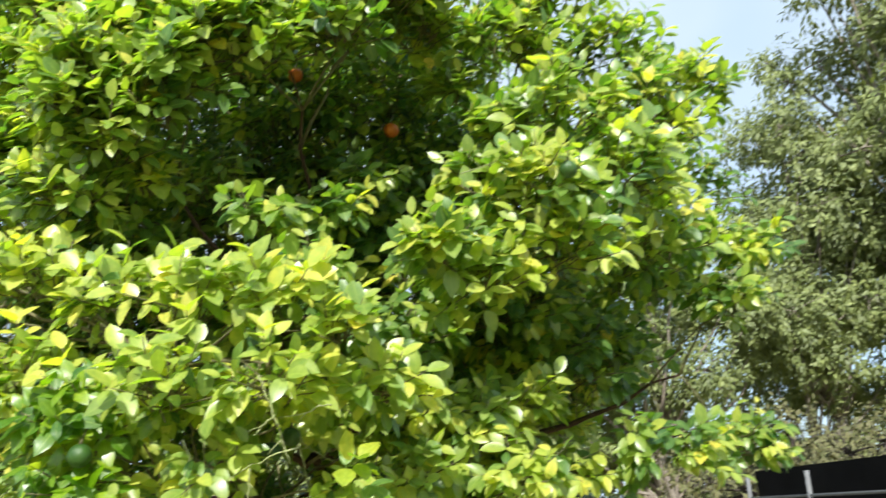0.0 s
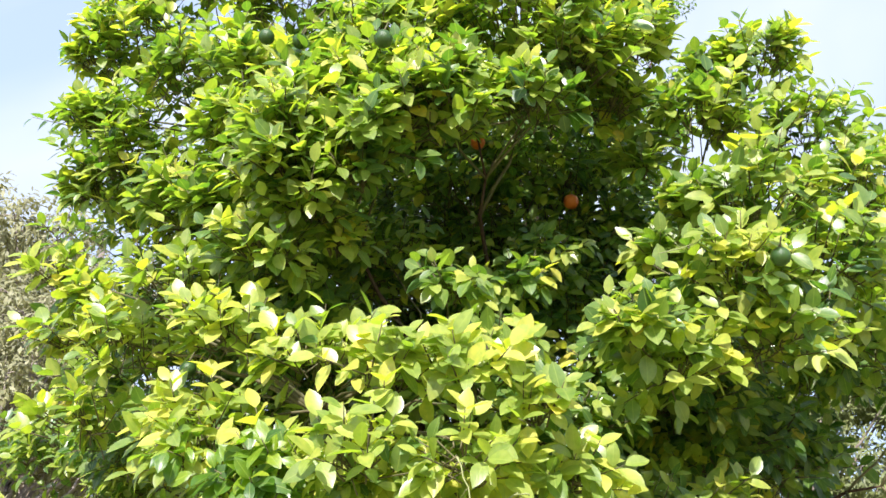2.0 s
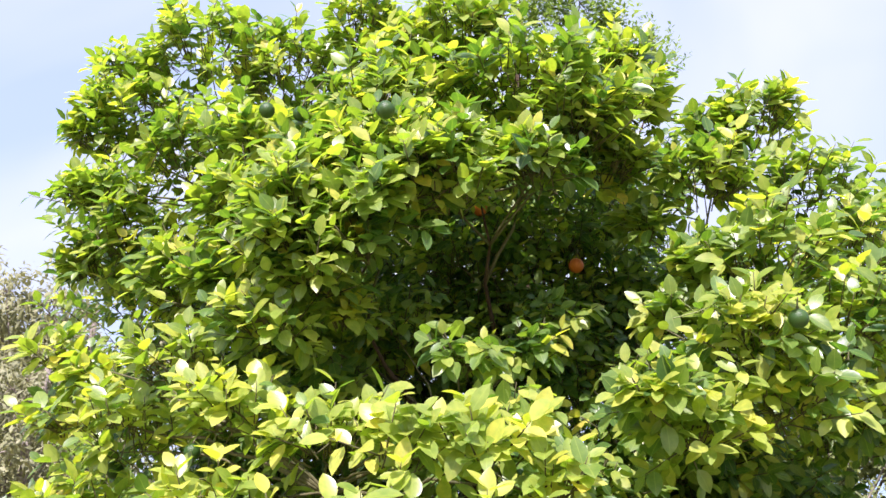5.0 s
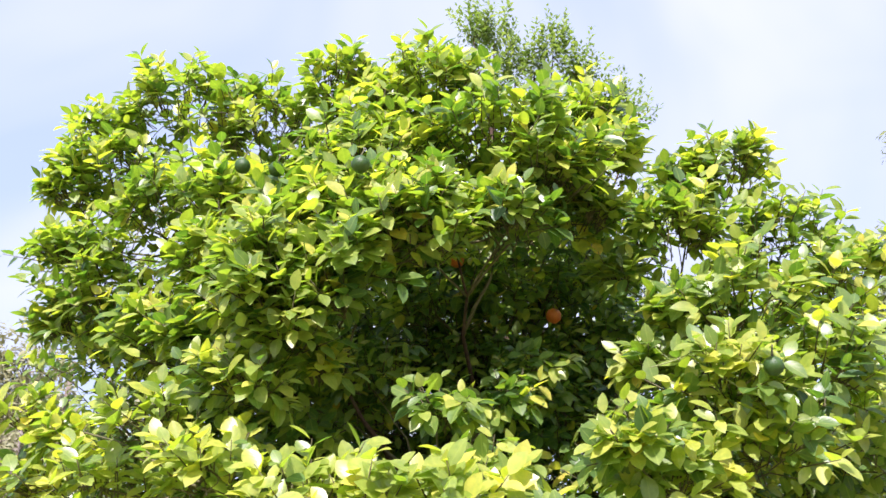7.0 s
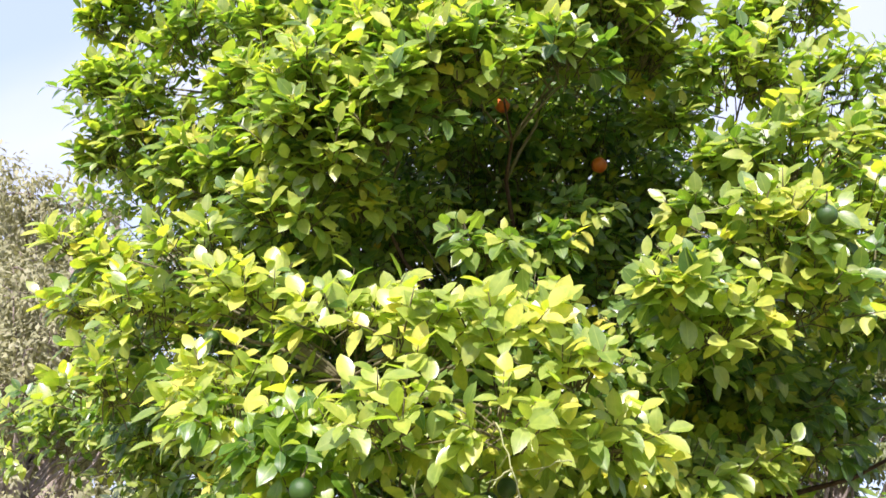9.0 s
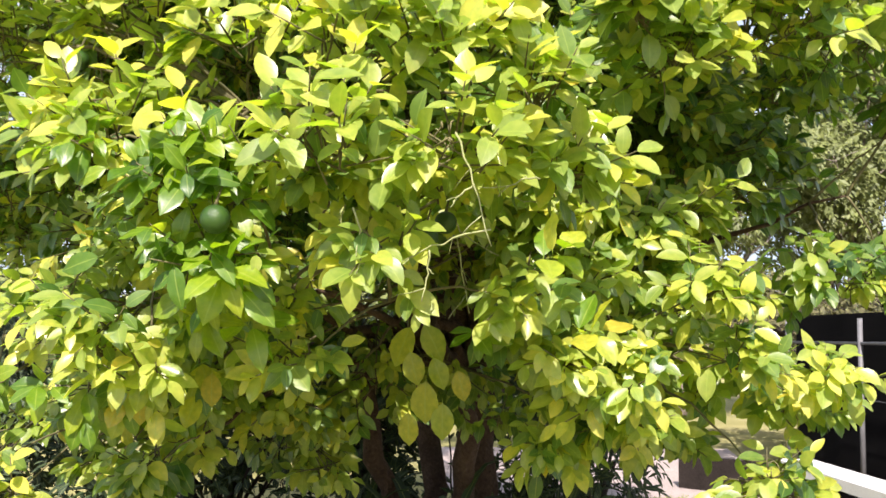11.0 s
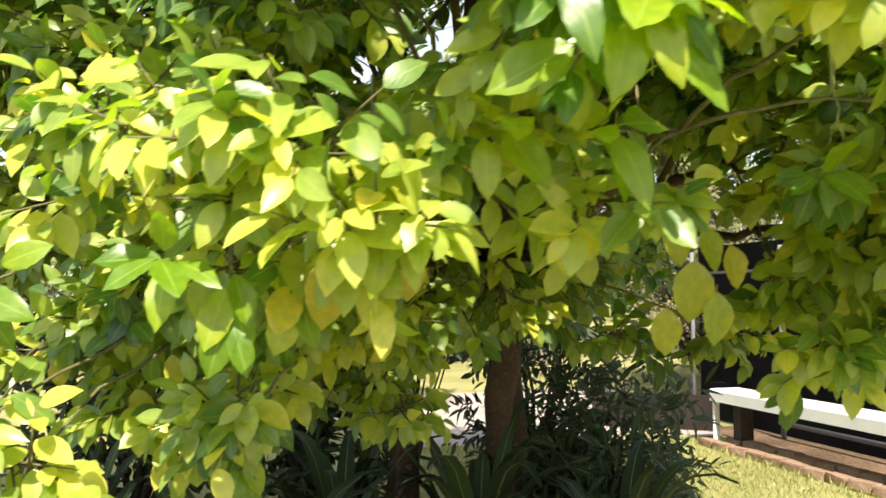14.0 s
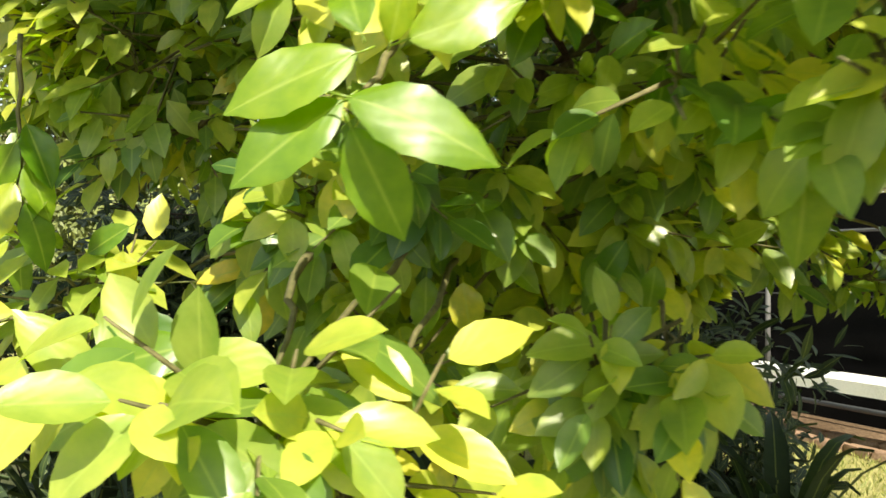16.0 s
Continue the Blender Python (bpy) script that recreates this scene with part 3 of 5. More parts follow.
SHELTER = [
    (-1.08, 4.26, 1.68, 0.12),
    (-0.89, 4.21, 1.74, 0.14),
    (-0.75, 4.31, 1.60, 0.13),
    (-0.20, 3.76, 1.50, 0.12),
    (-0.20, 3.91, 1.35, 0.12),
    (-0.05, 3.91, 1.24, 0.10),
    (-0.28, 3.98, 1.30, 0.12),
    (-0.23, 3.60, 1.64, 0.12),
]
CORE = [
    (-0.5, 4.3, 3.2, 0.45),
    (-0.9, 4.0, 3.3, 0.40),
    (-1.2, 4.2, 2.8, 0.45),
    (1.5, 3.7, 2.2, 0.40),
    (2.0, 3.8, 2.65, 0.26),
    (0.9, 3.4, 1.9, 0.30),
    (0.6, 3.2, 2.25, 0.25),
    (1.2, 3.5, 2.5, 0.35),
    (1.7, 4.6, 2.6, 0.50),
    (1.3, 4.7, 2.2, 0.50),
    (0.3, 3.4, 2.4, 0.30),
    (-0.3, 3.5, 2.5, 0.30),
    (0.1, 5.0, 2.9, 0.60),
    (-0.8, 5.0, 3.0, 0.60),
    (0.9, 5.0, 3.0, 0.60),
    (0.0, 5.0, 3.7, 0.60),
    (0.2, 4.4, 3.3, 0.50),
    (0.8, 4.3, 3.2, 0.50),
    (1.4, 4.1, 2.9, 0.45),
    (0.3, 4.4, 2.6, 0.50),
    (-0.6, 4.4, 2.5, 0.50),
    (1.1, 4.2, 2.3, 0.45),
    (-1.2, 4.3, 2.2, 0.40),
    (-0.2, 4.1, 3.9, 0.50),
    (0.7, 4.0, 3.9, 0.50),
    (-0.4, 3.9, 2.0, 0.35),
    (0.6, 3.8, 2.1, 0.35),
]
CURTAIN = [
    (0.55, 4.2, 1.35, 0.25),
    (0.2, 3.9, 1.35, 0.20),
    (-0.8, 4.3, 1.62, 0.24),
    (-0.4, 4.2, 1.45, 0.30),
    (0.1, 4.3, 1.5, 0.30),
    (0.55, 4.1, 1.85, 0.22),
    (-0.6, 4.5, 1.3, 0.20),
    (-0.1, 4.4, 1.1, 0.22),
    (1.1, 4.3, 1.98, 0.25),
    (-0.2, 3.6, 1.75, 0.25),
    (0.25, 3.6, 1.98, 0.20),
    (-0.8, 3.7, 1.85, 0.25),
    (-0.5, 3.4, 2.0, 0.25),
    (0.75, 3.5, 1.98, 0.18),
]
BACK = [
    (-1.1, 4.6, 2.2, 0.45),
    (-1.3, 5.6, 2.2, 0.60),
    (-0.9, 5.8, 2.7, 0.60),
    (-1.6, 6.2, 2.3, 0.65),
    (-0.5, 6.0, 2.3, 0.60),
    (-1.2, 5.1, 2.0, 0.50),
    (-0.3, 5.6, 1.7, 0.60),
    (-1.9, 4.9, 2.1, 0.45),
    (1.6, 6.2, 1.5, 0.45),
    (2.0, 6.3, 1.45, 0.40),
    (1.5, 6.6, 1.40, 0.35),
    (0.9, 6.5, 1.5, 0.45),
    (1.5, 5.2, 1.55, 0.35),
    (0.9, 5.9, 1.9, 0.60),
    (-0.9, 5.2, 3.9, 0.80),
    (0.5, 5.4, 4.2, 0.80),
    (1.7, 5.0, 3.6, 0.75),
    (-1.5, 5.0, 2.7, 0.60),
    (0.2, 6.2, 3.0, 0.85),
    (1.8, 5.6, 2.4, 0.70),
    (0.0, 4.6, 4.5, 0.65),
    (1.0, 4.3, 4.1, 0.55),
    (-0.8, 4.4, 4.3, 0.60),
    (2.3, 4.3, 3.3, 0.50),
    (2.2, 4.2, 2.75, 0.28),
    (1.5, 4.2, 2.0, 0.32),
    (-1.4, 4.5, 3.4, 0.55),
]
tree = thing("citrus_tree", "large leafy citrus tree with green fruit and yellowing leaves", "tree", (0.82, 5.0, 0))
TB = np.array([0.82, 5.0, 0.0])
FORK = np.array([0.78, 4.9, 1.4])


def bark_mesh(name, pts, radii, mat, sides=12, rough=0.06):
    v, f = tubes([(pts, radii)], sides)
    v = v - TB
    v += np.array([rough * r * np.array(noise.noise_vector(Vector(p) * 7.0)) for p, r in zip(v, np.repeat(radii, sides))])
    return mesh_of(name, v, f, mat)


pts = bend(TB + [-0.08, -0.06, -0.05], FORK, 0.0, 0.03, 10)
part("trunk", bark_mesh("trunk", pts, np.linspace(0.064, 0.055, 10), MAT_BARK, 16, 0.35), tree, "reddish-brown trunk in deep shade")
pts = bend(TB + [0.16, 0.2, -0.05], (0.9, 5.1, 1.6), 0.0, 0.025, 9)
part("trunk", bark_mesh("trunk", pts, np.linspace(0.085, 0.065, 9), MAT_BARK, 16, 0.35), tree, "dark leaning trunk behind the first")
pts = bend(TB + [-0.36, 0.1, -0.05], (0.25, 5.0, 1.5), 0.05, 0.03, 9)
part("trunk", bark_mesh("trunk", pts, np.linspace(0.06, 0.045, 9), MAT_BARK, 14, 0.35), tree, "thin leaning side trunk")

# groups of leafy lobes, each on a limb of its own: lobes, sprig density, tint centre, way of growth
# inner and rear boughs get lower tints: older leaves, plus shade put into colour
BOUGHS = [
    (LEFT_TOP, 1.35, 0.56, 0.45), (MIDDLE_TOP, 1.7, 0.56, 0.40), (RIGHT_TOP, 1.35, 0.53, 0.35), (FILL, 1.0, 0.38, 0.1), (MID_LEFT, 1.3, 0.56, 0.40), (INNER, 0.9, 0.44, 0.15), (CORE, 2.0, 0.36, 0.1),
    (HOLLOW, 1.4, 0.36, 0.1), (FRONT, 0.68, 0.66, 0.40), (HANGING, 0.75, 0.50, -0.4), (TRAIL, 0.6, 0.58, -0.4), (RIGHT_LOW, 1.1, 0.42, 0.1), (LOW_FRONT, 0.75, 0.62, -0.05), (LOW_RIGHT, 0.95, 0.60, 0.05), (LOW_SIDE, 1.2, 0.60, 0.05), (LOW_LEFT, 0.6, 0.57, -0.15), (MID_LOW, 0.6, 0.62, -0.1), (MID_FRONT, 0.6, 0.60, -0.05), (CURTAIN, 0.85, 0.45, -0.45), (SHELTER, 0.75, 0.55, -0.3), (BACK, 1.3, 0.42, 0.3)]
NEAR_X, NEAR_Y, NEAR_Z = (-1.35, -0.25), (2.3, 3.62), (0.75, 2.05)  # the stretch that is passed nearest
leaf_sets, stem_sets, near_leaves = [], [], []
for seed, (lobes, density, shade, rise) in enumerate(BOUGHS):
    rng = np.random.default_rng(200 + seed)
    mid = np.mean([b[:3] for b in lobes], axis=0)
    hub = 0.62 * mid + 0.38 * (FORK + [0, 0, 0.7])
    spine = bend(FORK + rng.normal(0, 0.05, 3), 0.25 * hub + 0.75 * mid, 0.12, 0.05, 14, rng)
    part("limb", bark_mesh("limb", spine, np.linspace(0.036, 0.004, 14), MAT_BARK, 9, 0.2), tree, "branching limb under the leaves")
    branch = []
    for cx, cy, cz, r in lobes:
        c = np.array([cx, cy, cz])
        root = spine[5 + int(np.argmin(np.linalg.norm(spine[5:] - c, axis=1) + rng.uniform(0, 0.35, len(spine) - 5)))]
        gap = float(np.linalg.norm(c - root))
        part("branch", bark_mesh("branch", bend(root, c, 0.07 * gap, 0.012 * gap, 10, rng), np.linspace(0.003 + 0.0055 * gap, 0.002, 10), MAT_TWIG, 7, 0.0), tree)
        n = int(density * (14 + 385 * r * r))
        r = max(r - 0.07, 0.05)
        d = unit(rng.normal(size=(n, 3)))
        d[:, 2] = np.where(d[:, 2] < -0.35, -d[:, 2] * 0.6, d[:, 2])
        d = unit(d)
        reach = r * (rng.uniform(0.3, 1.0, n) ** 0.5)[:, None] * (1 + 0.18 * rng.normal(size=(n, 1)).clip(-1, 1.8))
        at = c + d * reach * [1.08, 1.0, 0.92]
        away = unit(at - hub)
        out = unit(d * 0.75 + away * 0.45 + rng.normal(0, 0.25, (n, 3)) + [0, 0, rise])
        stem = rng.uniform(0.06, 0.15, n)
        for p in at[::3]:
            origin = c + 0.45 * (p - c) + rng.normal(0, 0.3 * r, 3)
            branch.append((bend(origin, p, 0.03, 0.007, 5, rng), np.linspace(0.0028, 0.0018, 5)))
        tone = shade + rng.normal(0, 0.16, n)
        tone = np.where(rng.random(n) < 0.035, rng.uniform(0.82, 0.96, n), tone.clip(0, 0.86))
        for count in (6, 8):
            some = rng.random(n) < 0.5 if count == 6 else ~some
            if not some.any():
                continue
            b, a, f, L, own, paths = sprigs(rng, at[some], out[some], count, 0.082 if rise > 0.2 else 0.073, stem[some], droop=0.18 if rise > 0.2 else 0.65)
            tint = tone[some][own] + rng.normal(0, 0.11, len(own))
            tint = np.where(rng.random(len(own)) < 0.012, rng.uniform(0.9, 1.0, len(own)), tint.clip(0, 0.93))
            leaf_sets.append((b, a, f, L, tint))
            stem_sets += paths if shade > 0.3 else []
    v, f = tubes(branch, 4)
    part("branchwork", mesh_of("branchwork", v - TB, f, MAT_TWIG), tree, "thin green-brown side shoots")["kind"] = "stuff"

b, a, f, L, tint = [np.concatenate(c) for c in zip(*leaf_sets)]
inside = (b[:, 0] > NEAR_X[0]) & (b[:, 0] < NEAR_X[1]) & (b[:, 1] > NEAR_Y[0]) & (b[:, 1] < NEAR_Y[1]) & (b[:, 2] > NEAR_Z[0]) & (b[:, 2] < NEAR_Z[1])
clear = (b[:, 1] < 3.26) & (b[:, 0] > -1.4) & (b[:, 0] < -0.72) & (b[:, 2] > 1.23) & (b[:, 2] < 1.58)  # open space before the front shoots
b, a, f, L, tint, inside = [c[~clear] for c in (b, a, f, L, tint, inside)]
near_index = np.nonzero(inside)[0]
near_index = near_index[np.argsort(b[near_index, 1])][:200]
rest = np.ones(len(b), bool)
rest[near_index] = False
fine = rest & (b[:, 1] < 3.9) & (b[:, 2] < 2.1)
deep = rest & (b[:, 1] > 3.75)
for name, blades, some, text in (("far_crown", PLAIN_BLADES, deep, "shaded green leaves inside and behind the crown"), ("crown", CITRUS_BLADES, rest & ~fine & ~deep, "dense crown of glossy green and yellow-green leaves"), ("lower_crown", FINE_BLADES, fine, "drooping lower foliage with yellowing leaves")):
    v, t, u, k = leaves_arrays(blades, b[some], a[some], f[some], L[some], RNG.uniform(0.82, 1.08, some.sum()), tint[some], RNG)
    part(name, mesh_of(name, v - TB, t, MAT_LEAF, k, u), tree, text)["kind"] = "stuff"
v, t = tubes(stem_sets, 3)
part("twigwork", mesh_of("twigwork", v - TB, t, MAT_TWIG), tree, "slender green twigs")["kind"] = "stuff"

# single leaves: finely toothed blades with a stalk


def stalked(fold, curl, twist, wide, wave=0.03):
    """A leaf with arched halves, toothed rim and stalk, 1 long."""
    n, s = len(ROUND), np.linspace(0, 1, len(ROUND))
    v, u, t = [], [], []
    for k in range(n):
        w = max(ROUND[k] * wide * 0.92, 0.004) * (1 + (0.03 if k % 2 else -0.03))
        z = -curl * s[k] ** 2
        for x in (-1.0, -0.55, 0.0, 0.55, 1.0):
            lift = fold * w * abs(x) - 0.35 * w * x * x + twist * w * x * s[k] + wave * w * 4 * math.sin(9 * s[k] + 2 * x) * abs(x)
            v.append((x * w, s[k], z + lift))
            u.append((0.5 + 0.5 * x, s[k]))
    for k in range(n - 1):
        for q in range(4):
            p = 5 * k + q
            t += [(p, p + 1, p + 6), (p, p + 6, p + 5)]
    sv, st = tubes([(np.array([(0, -0.13, 0.01), (0, -0.05, 0.004), (0, 0.04, 0.0)]), [0.010, 0.010, 0.007])], 4)
    return np.concatenate([v, sv]), np.concatenate([t, st + len(v)]), np.concatenate([u, np.tile([0.5, 0.0], (len(sv), 1))])


SHAPES = [stalked(0.45, 0.14, 0.0, 1.0), stalked(0.6, 0.24, 0.25, 1.1), stalked(0.35, 0.36, -0.3, 0.92), stalked(0.7, 0.08, 0.15, 1.0)]
GREEN_LEAVES = [mesh_of("leaf", *s[:2], MAT_LEAF_NEAR, None, s[2]) for s in SHAPES]
YELLOW_LEAVES = [mesh_of("leaf", *s[:2], MAT_LEAF_YELLOW, None, s[2]) for s in (stalked(0.4, 0.12, 0.0, 1.25), stalked(0.5, 0.2, 0.2, 1.3), stalked(0.3, 0.3, -0.2, 1.15), stalked(0.6, 0.1, 0.1, 1.2))]


def single_leaf(at, along, face, length, yellow=False):
    along, face = Vector(along).normalized(), Vector(face)
    side = along.cross(face).normalized()
    up = side.cross(along)
    m = Matrix((side, along, up)).transposed().to_4x4()
    m = Matrix.Translation(Vector(at) - Vector(TB)) @ m @ Matrix.Scale(length, 4)
    return part("leaf", (YELLOW_LEAVES if yellow else GREEN_LEAVES)[RNG.integers(4)], tree, "yellowed drooping leaf" if yellow else "", m)


for i in near_index:
    single_leaf(b[i], a[i], f[i], L[i] * 1.05, tint[i] > 0.93)


def rosette(at, axis, n, size, yellow=0.0, spread=0.9, droop=0.3, stem=0.06):
    """A shoot tip with its leaves spread round the axis."""
    axis = Vector(axis).normalized()
    one = axis.orthogonal().normalized()
    two = axis.cross(one)
    for k in range(n):
        turn = 2.4 * k + RNG.uniform(0, 0.5)
        radial = one * math.cos(turn) + two * math.sin(turn)
        d = (axis * (0.25 + 0.6 * k / n) + radial * spread + Vector((0, 0, -droop))).normalized()
        face = Vector((-0.15, -0.55, 0.8)) + Vector(RNG.normal(0, 0.2, 3))
        single_leaf(Vector(at) + axis * stem * (k / n) + d * size * 0.12, d, face, size * RNG.uniform(0.8, 1.15), RNG.random() < yellow)


def hanging(at, length, n, size, yellow):
    """Leaves hanging one below the other from a drooping shoot."""
    for k in range(n):
        s = (k + 0.3) / n
        side = (-1 if k % 2 else 1) * RNG.uniform(0.25, 0.6)
        d = Vector((side * 0.8, RNG.normal(0, 0.2) - 0.15, -1.0))
        single_leaf(Vector(at) + Vector((0.012 * side, 0, -length * s)), d, (0.25 * side, -1.0, 0.35 + RNG.normal(0, 0.15)), size * RNG.uniform(0.85, 1.15), RNG.random() < yellow)
    v, t = tubes([(bend((at[0], at[1] + 0.05, at[2] + 0.12), (at[0], at[1], at[2] - length), 0.0, 0.006, 7), np.linspace(0.004, 0.002, 7))], 5)
    part("shoot", mesh_of("shoot", v - TB, t, MAT_TWIG), tree, "thin drooping shoot")


single_leaf((-1.036, 3.192, 1.425), (-0.868, 0.304, -0.393), (-0.865, -0.789, 0.262), 0.107, False)
single_leaf((-1.044, 3.198, 1.390), (-0.770, 0.244, -0.590), (-0.729, -0.877, 0.303), 0.104, False)
single_leaf((-1.050, 3.178, 1.389), (0.671, -0.693, -0.264), (-0.128, -1.229, 0.306), 0.113, False)
single_leaf((-1.039, 3.195, 1.371), (0.484, -0.021, -0.875), (-0.607, -0.954, 0.326), 0.097, False)
single_leaf((-1.024, 3.162, 1.428), (0.001, -0.460, 0.888), (-0.371, -1.078, 0.258), 0.053, False)
single_leaf((-1.009, 3.165, 1.433), (0.799, -0.478, 0.365), (-0.211, -1.172, 0.258), 0.092, False)
single_leaf((-1.025, 3.208, 1.445), (-0.118, 0.382, 0.916), (-0.694, -0.885, 0.248), 0.068, False)
single_leaf((-0.649, 3.093, 1.417), (-0.920, 0.282, -0.272), (-1.072, -0.613, 0.308), 0.088, False)
single_leaf((-0.672, 3.085, 1.361), (0.021, 0.016, -1.000), (-0.556, -0.926, 0.362), 0.092, False)
single_leaf((-0.628, 3.104, 1.419), (0.747, -0.451, 0.487), (-0.471, -0.964, 0.317), 0.063, False)
single_leaf((-1.101, 3.387, 1.197), (-0.969, 0.199, -0.145), (-0.662, -0.902, 0.512), 0.124, False)
single_leaf((-1.129, 3.382, 1.172), (-0.932, 0.059, -0.358), (-0.551, -0.955, 0.537), 0.117, False)
single_leaf((-1.096, 3.439, 1.199), (-0.854, 0.496, 0.160), (-0.224, -1.157, 0.511), 0.078, False)
single_leaf((-1.100, 3.388, 1.158), (-0.813, 0.466, 0.350), (-0.316, -1.100, 0.552), 0.070, False)
single_leaf((-1.071, 3.327, 1.159), (-0.766, 0.066, -0.640), (-0.617, -0.935, 0.555), 0.087, False)
single_leaf((-1.057, 3.275, 1.144), (-0.687, 0.015, -0.727), (-0.558, -0.973, 0.577), 0.085, False)
single_leaf((-1.040, 3.309, 1.147), (0.659, -0.741, 0.129), (-0.132, -1.225, 0.573), 0.066, False)
single_leaf((-1.036, 3.285, 1.125), (0.801, -0.458, -0.386), (-0.141, -1.217, 0.599), 0.065, False)
single_leaf((-1.051, 3.272, 1.133), (0.383, -0.200, -0.902), (-0.219, -1.170, 0.593), 0.075, False)
single_leaf((-0.874, 3.695, 1.191), (-0.380, 0.247, -0.891), (-0.578, -0.975, 0.497), 0.106, False)
single_leaf((-0.800, 3.651, 1.203), (-0.046, 0.054, -0.997), (-0.285, -1.156, 0.493), 0.049, False)
single_leaf((-0.802, 3.653, 1.158), (0.298, -0.148, -0.943), (-0.282, -1.155, 0.523), 0.105, False)
single_leaf((-1.086, 3.434, 1.151), (0.788, -0.473, 0.394), (-0.232, -1.150, 0.553), 0.069, False)
single_leaf((-1.105, 3.304, 1.103), (-0.487, 0.308, -0.817), (-0.329, -1.084, 0.618), 0.070, False)
single_leaf((-0.767, 3.632, 1.174), (0.192, -0.085, -0.978), (-0.047, -1.295, 0.516), 0.106, True)
single_leaf((-0.931, 3.727, 1.241), (-0.053, 0.058, -0.997), (-0.539, -0.991, 0.465), 0.071, True)
single_leaf((-0.839, 3.673, 1.248), (-0.060, 0.063, -0.996), (-0.344, -1.118, 0.463), 0.064, True)
single_leaf((-0.593, 3.554, 1.152), (0.218, -0.101, -0.971), (-0.322, -1.128, 0.526), 0.100, True)
single_leaf((-0.776, 3.634, 1.301), (-0.080, 0.075, -0.994), (-0.216, -1.199, 0.430), 0.064, True)
single_leaf((-0.688, 3.651, 1.367), (0.134, -0.051, -0.990), (-0.426, -1.074, 0.388), 0.060, False)
single_leaf((-0.697, 3.589, 1.250), (0.148, -0.060, -0.987), (-0.527, -1.018, 0.461), 0.076, True)
single_leaf((-0.621, 3.571, 1.137), (-0.435, 0.095, -0.895), (-0.909, -0.786, 0.529), 0.126, False)
single_leaf((-0.552, 3.531, 1.140), (0.253, -0.289, -0.923), (-0.431, -1.058, 0.532), 0.140, False)
single_leaf((-0.509, 3.505, 1.140), (0.454, -0.542, -0.707), (-0.196, -1.190, 0.534), 0.118, False)
single_leaf((-0.475, 3.484, 1.202), (-0.820, 0.489, -0.297), (-0.820, -0.822, 0.489), 0.106, False)
single_leaf((-0.573, 3.546, 1.036), (-0.222, 0.156, -0.962), (-0.844, -0.808, 0.591), 0.096, False)
single_leaf((-0.556, 3.536, 1.036), (0.475, -0.255, -0.842), (-0.422, -1.054, 0.596), 0.108, False)
single_leaf((-0.651, 3.589, 1.143), (0.706, -0.429, 0.563), (-0.546, -1.001, 0.529), 0.055, False)
single_leaf((-0.651, 3.584, 1.296), (0.642, -0.358, -0.678), (-0.290, -1.155, 0.434), 0.089, False)
single_leaf((-0.496, 3.493, 1.309), (-0.506, 0.319, -0.801), (-0.897, -0.781, 0.420), 0.101, False)
single_leaf((-0.739, 3.614, 1.257), (-0.003, 0.029, -1.000), (-0.499, -1.034, 0.457), 0.083, False)
single_leaf((-1.070, 3.875, 1.322), (-0.729, 0.442, -0.523), (-0.438, -1.016, 0.416), 0.074, False)
single_leaf((-1.077, 3.881, 1.288), (-0.011, 0.034, -0.999), (-0.261, -1.119, 0.438), 0.066, True)
single_leaf((-0.462, 3.474, 1.275), (-0.065, 0.066, -0.996), (-0.570, -0.967, 0.446), 0.077, False)
single_leaf((0.210, 3.006, 1.612), (-0.384, 0.012, -0.923), (-0.555, -1.025, 0.426), 0.128, True)
single_leaf((0.250, 2.991, 1.621), (0.504, -0.120, -0.855), (-0.097, -1.187, 0.412), 0.127, True)
single_leaf((0.209, 2.988, 1.538), (0.221, -0.130, -0.967), (-0.368, -1.092, 0.447), 0.102, True)
single_leaf((0.277, 2.977, 1.522), (0.364, -0.065, -0.929), (-0.107, -1.184, 0.446), 0.102, True)
single_leaf((0.257, 2.976, 1.451), (-0.029, 0.079, -0.996), (-0.478, -1.053, 0.480), 0.130, True)
single_leaf((0.309, 2.975, 1.388), (0.024, 0.061, -0.998), (-0.211, -1.146, 0.495), 0.114, True)
single_leaf((0.212, 3.011, 1.355), (0.027, 0.060, -0.998), (-0.460, -1.057, 0.512), 0.101, True)
single_leaf((0.356, 2.988, 1.485), (0.249, -0.021, -0.968), (-0.224, -1.142, 0.461), 0.097, True)
single_leaf((-0.535, 2.835, 1.446), (-0.043, 0.084, -0.996), (-0.016, -1.162, 0.478), 0.123, True)
single_leaf((-0.363, 2.964, 1.465), (0.001, 0.069, -0.998), (-0.176, -1.128, 0.471), 0.097, True)
single_leaf((-0.566, 2.379, 1.740), (-0.898, 0.339, -0.281), (-0.087, -1.120, 0.335), 0.099, False)
single_leaf((-0.582, 2.476, 1.955), (-0.898, 0.097, -0.429), (-0.366, -0.999, 0.249), 0.084, False)
single_leaf((-0.538, 2.461, 1.945), (0.884, -0.337, 0.324), (0.179, -1.201, 0.238), 0.094, False)
single_leaf((-0.592, 2.499, 1.985), (-0.507, 0.121, 0.854), (-0.268, -1.029, 0.236), 0.061, False)
single_leaf((-0.255, 2.379, 1.675), (0.695, -0.200, -0.691), (0.126, -1.250, 0.360), 0.107, False)
single_leaf((-0.242, 2.372, 1.707), (0.741, -0.220, -0.634), (0.119, -1.247, 0.344), 0.082, False)
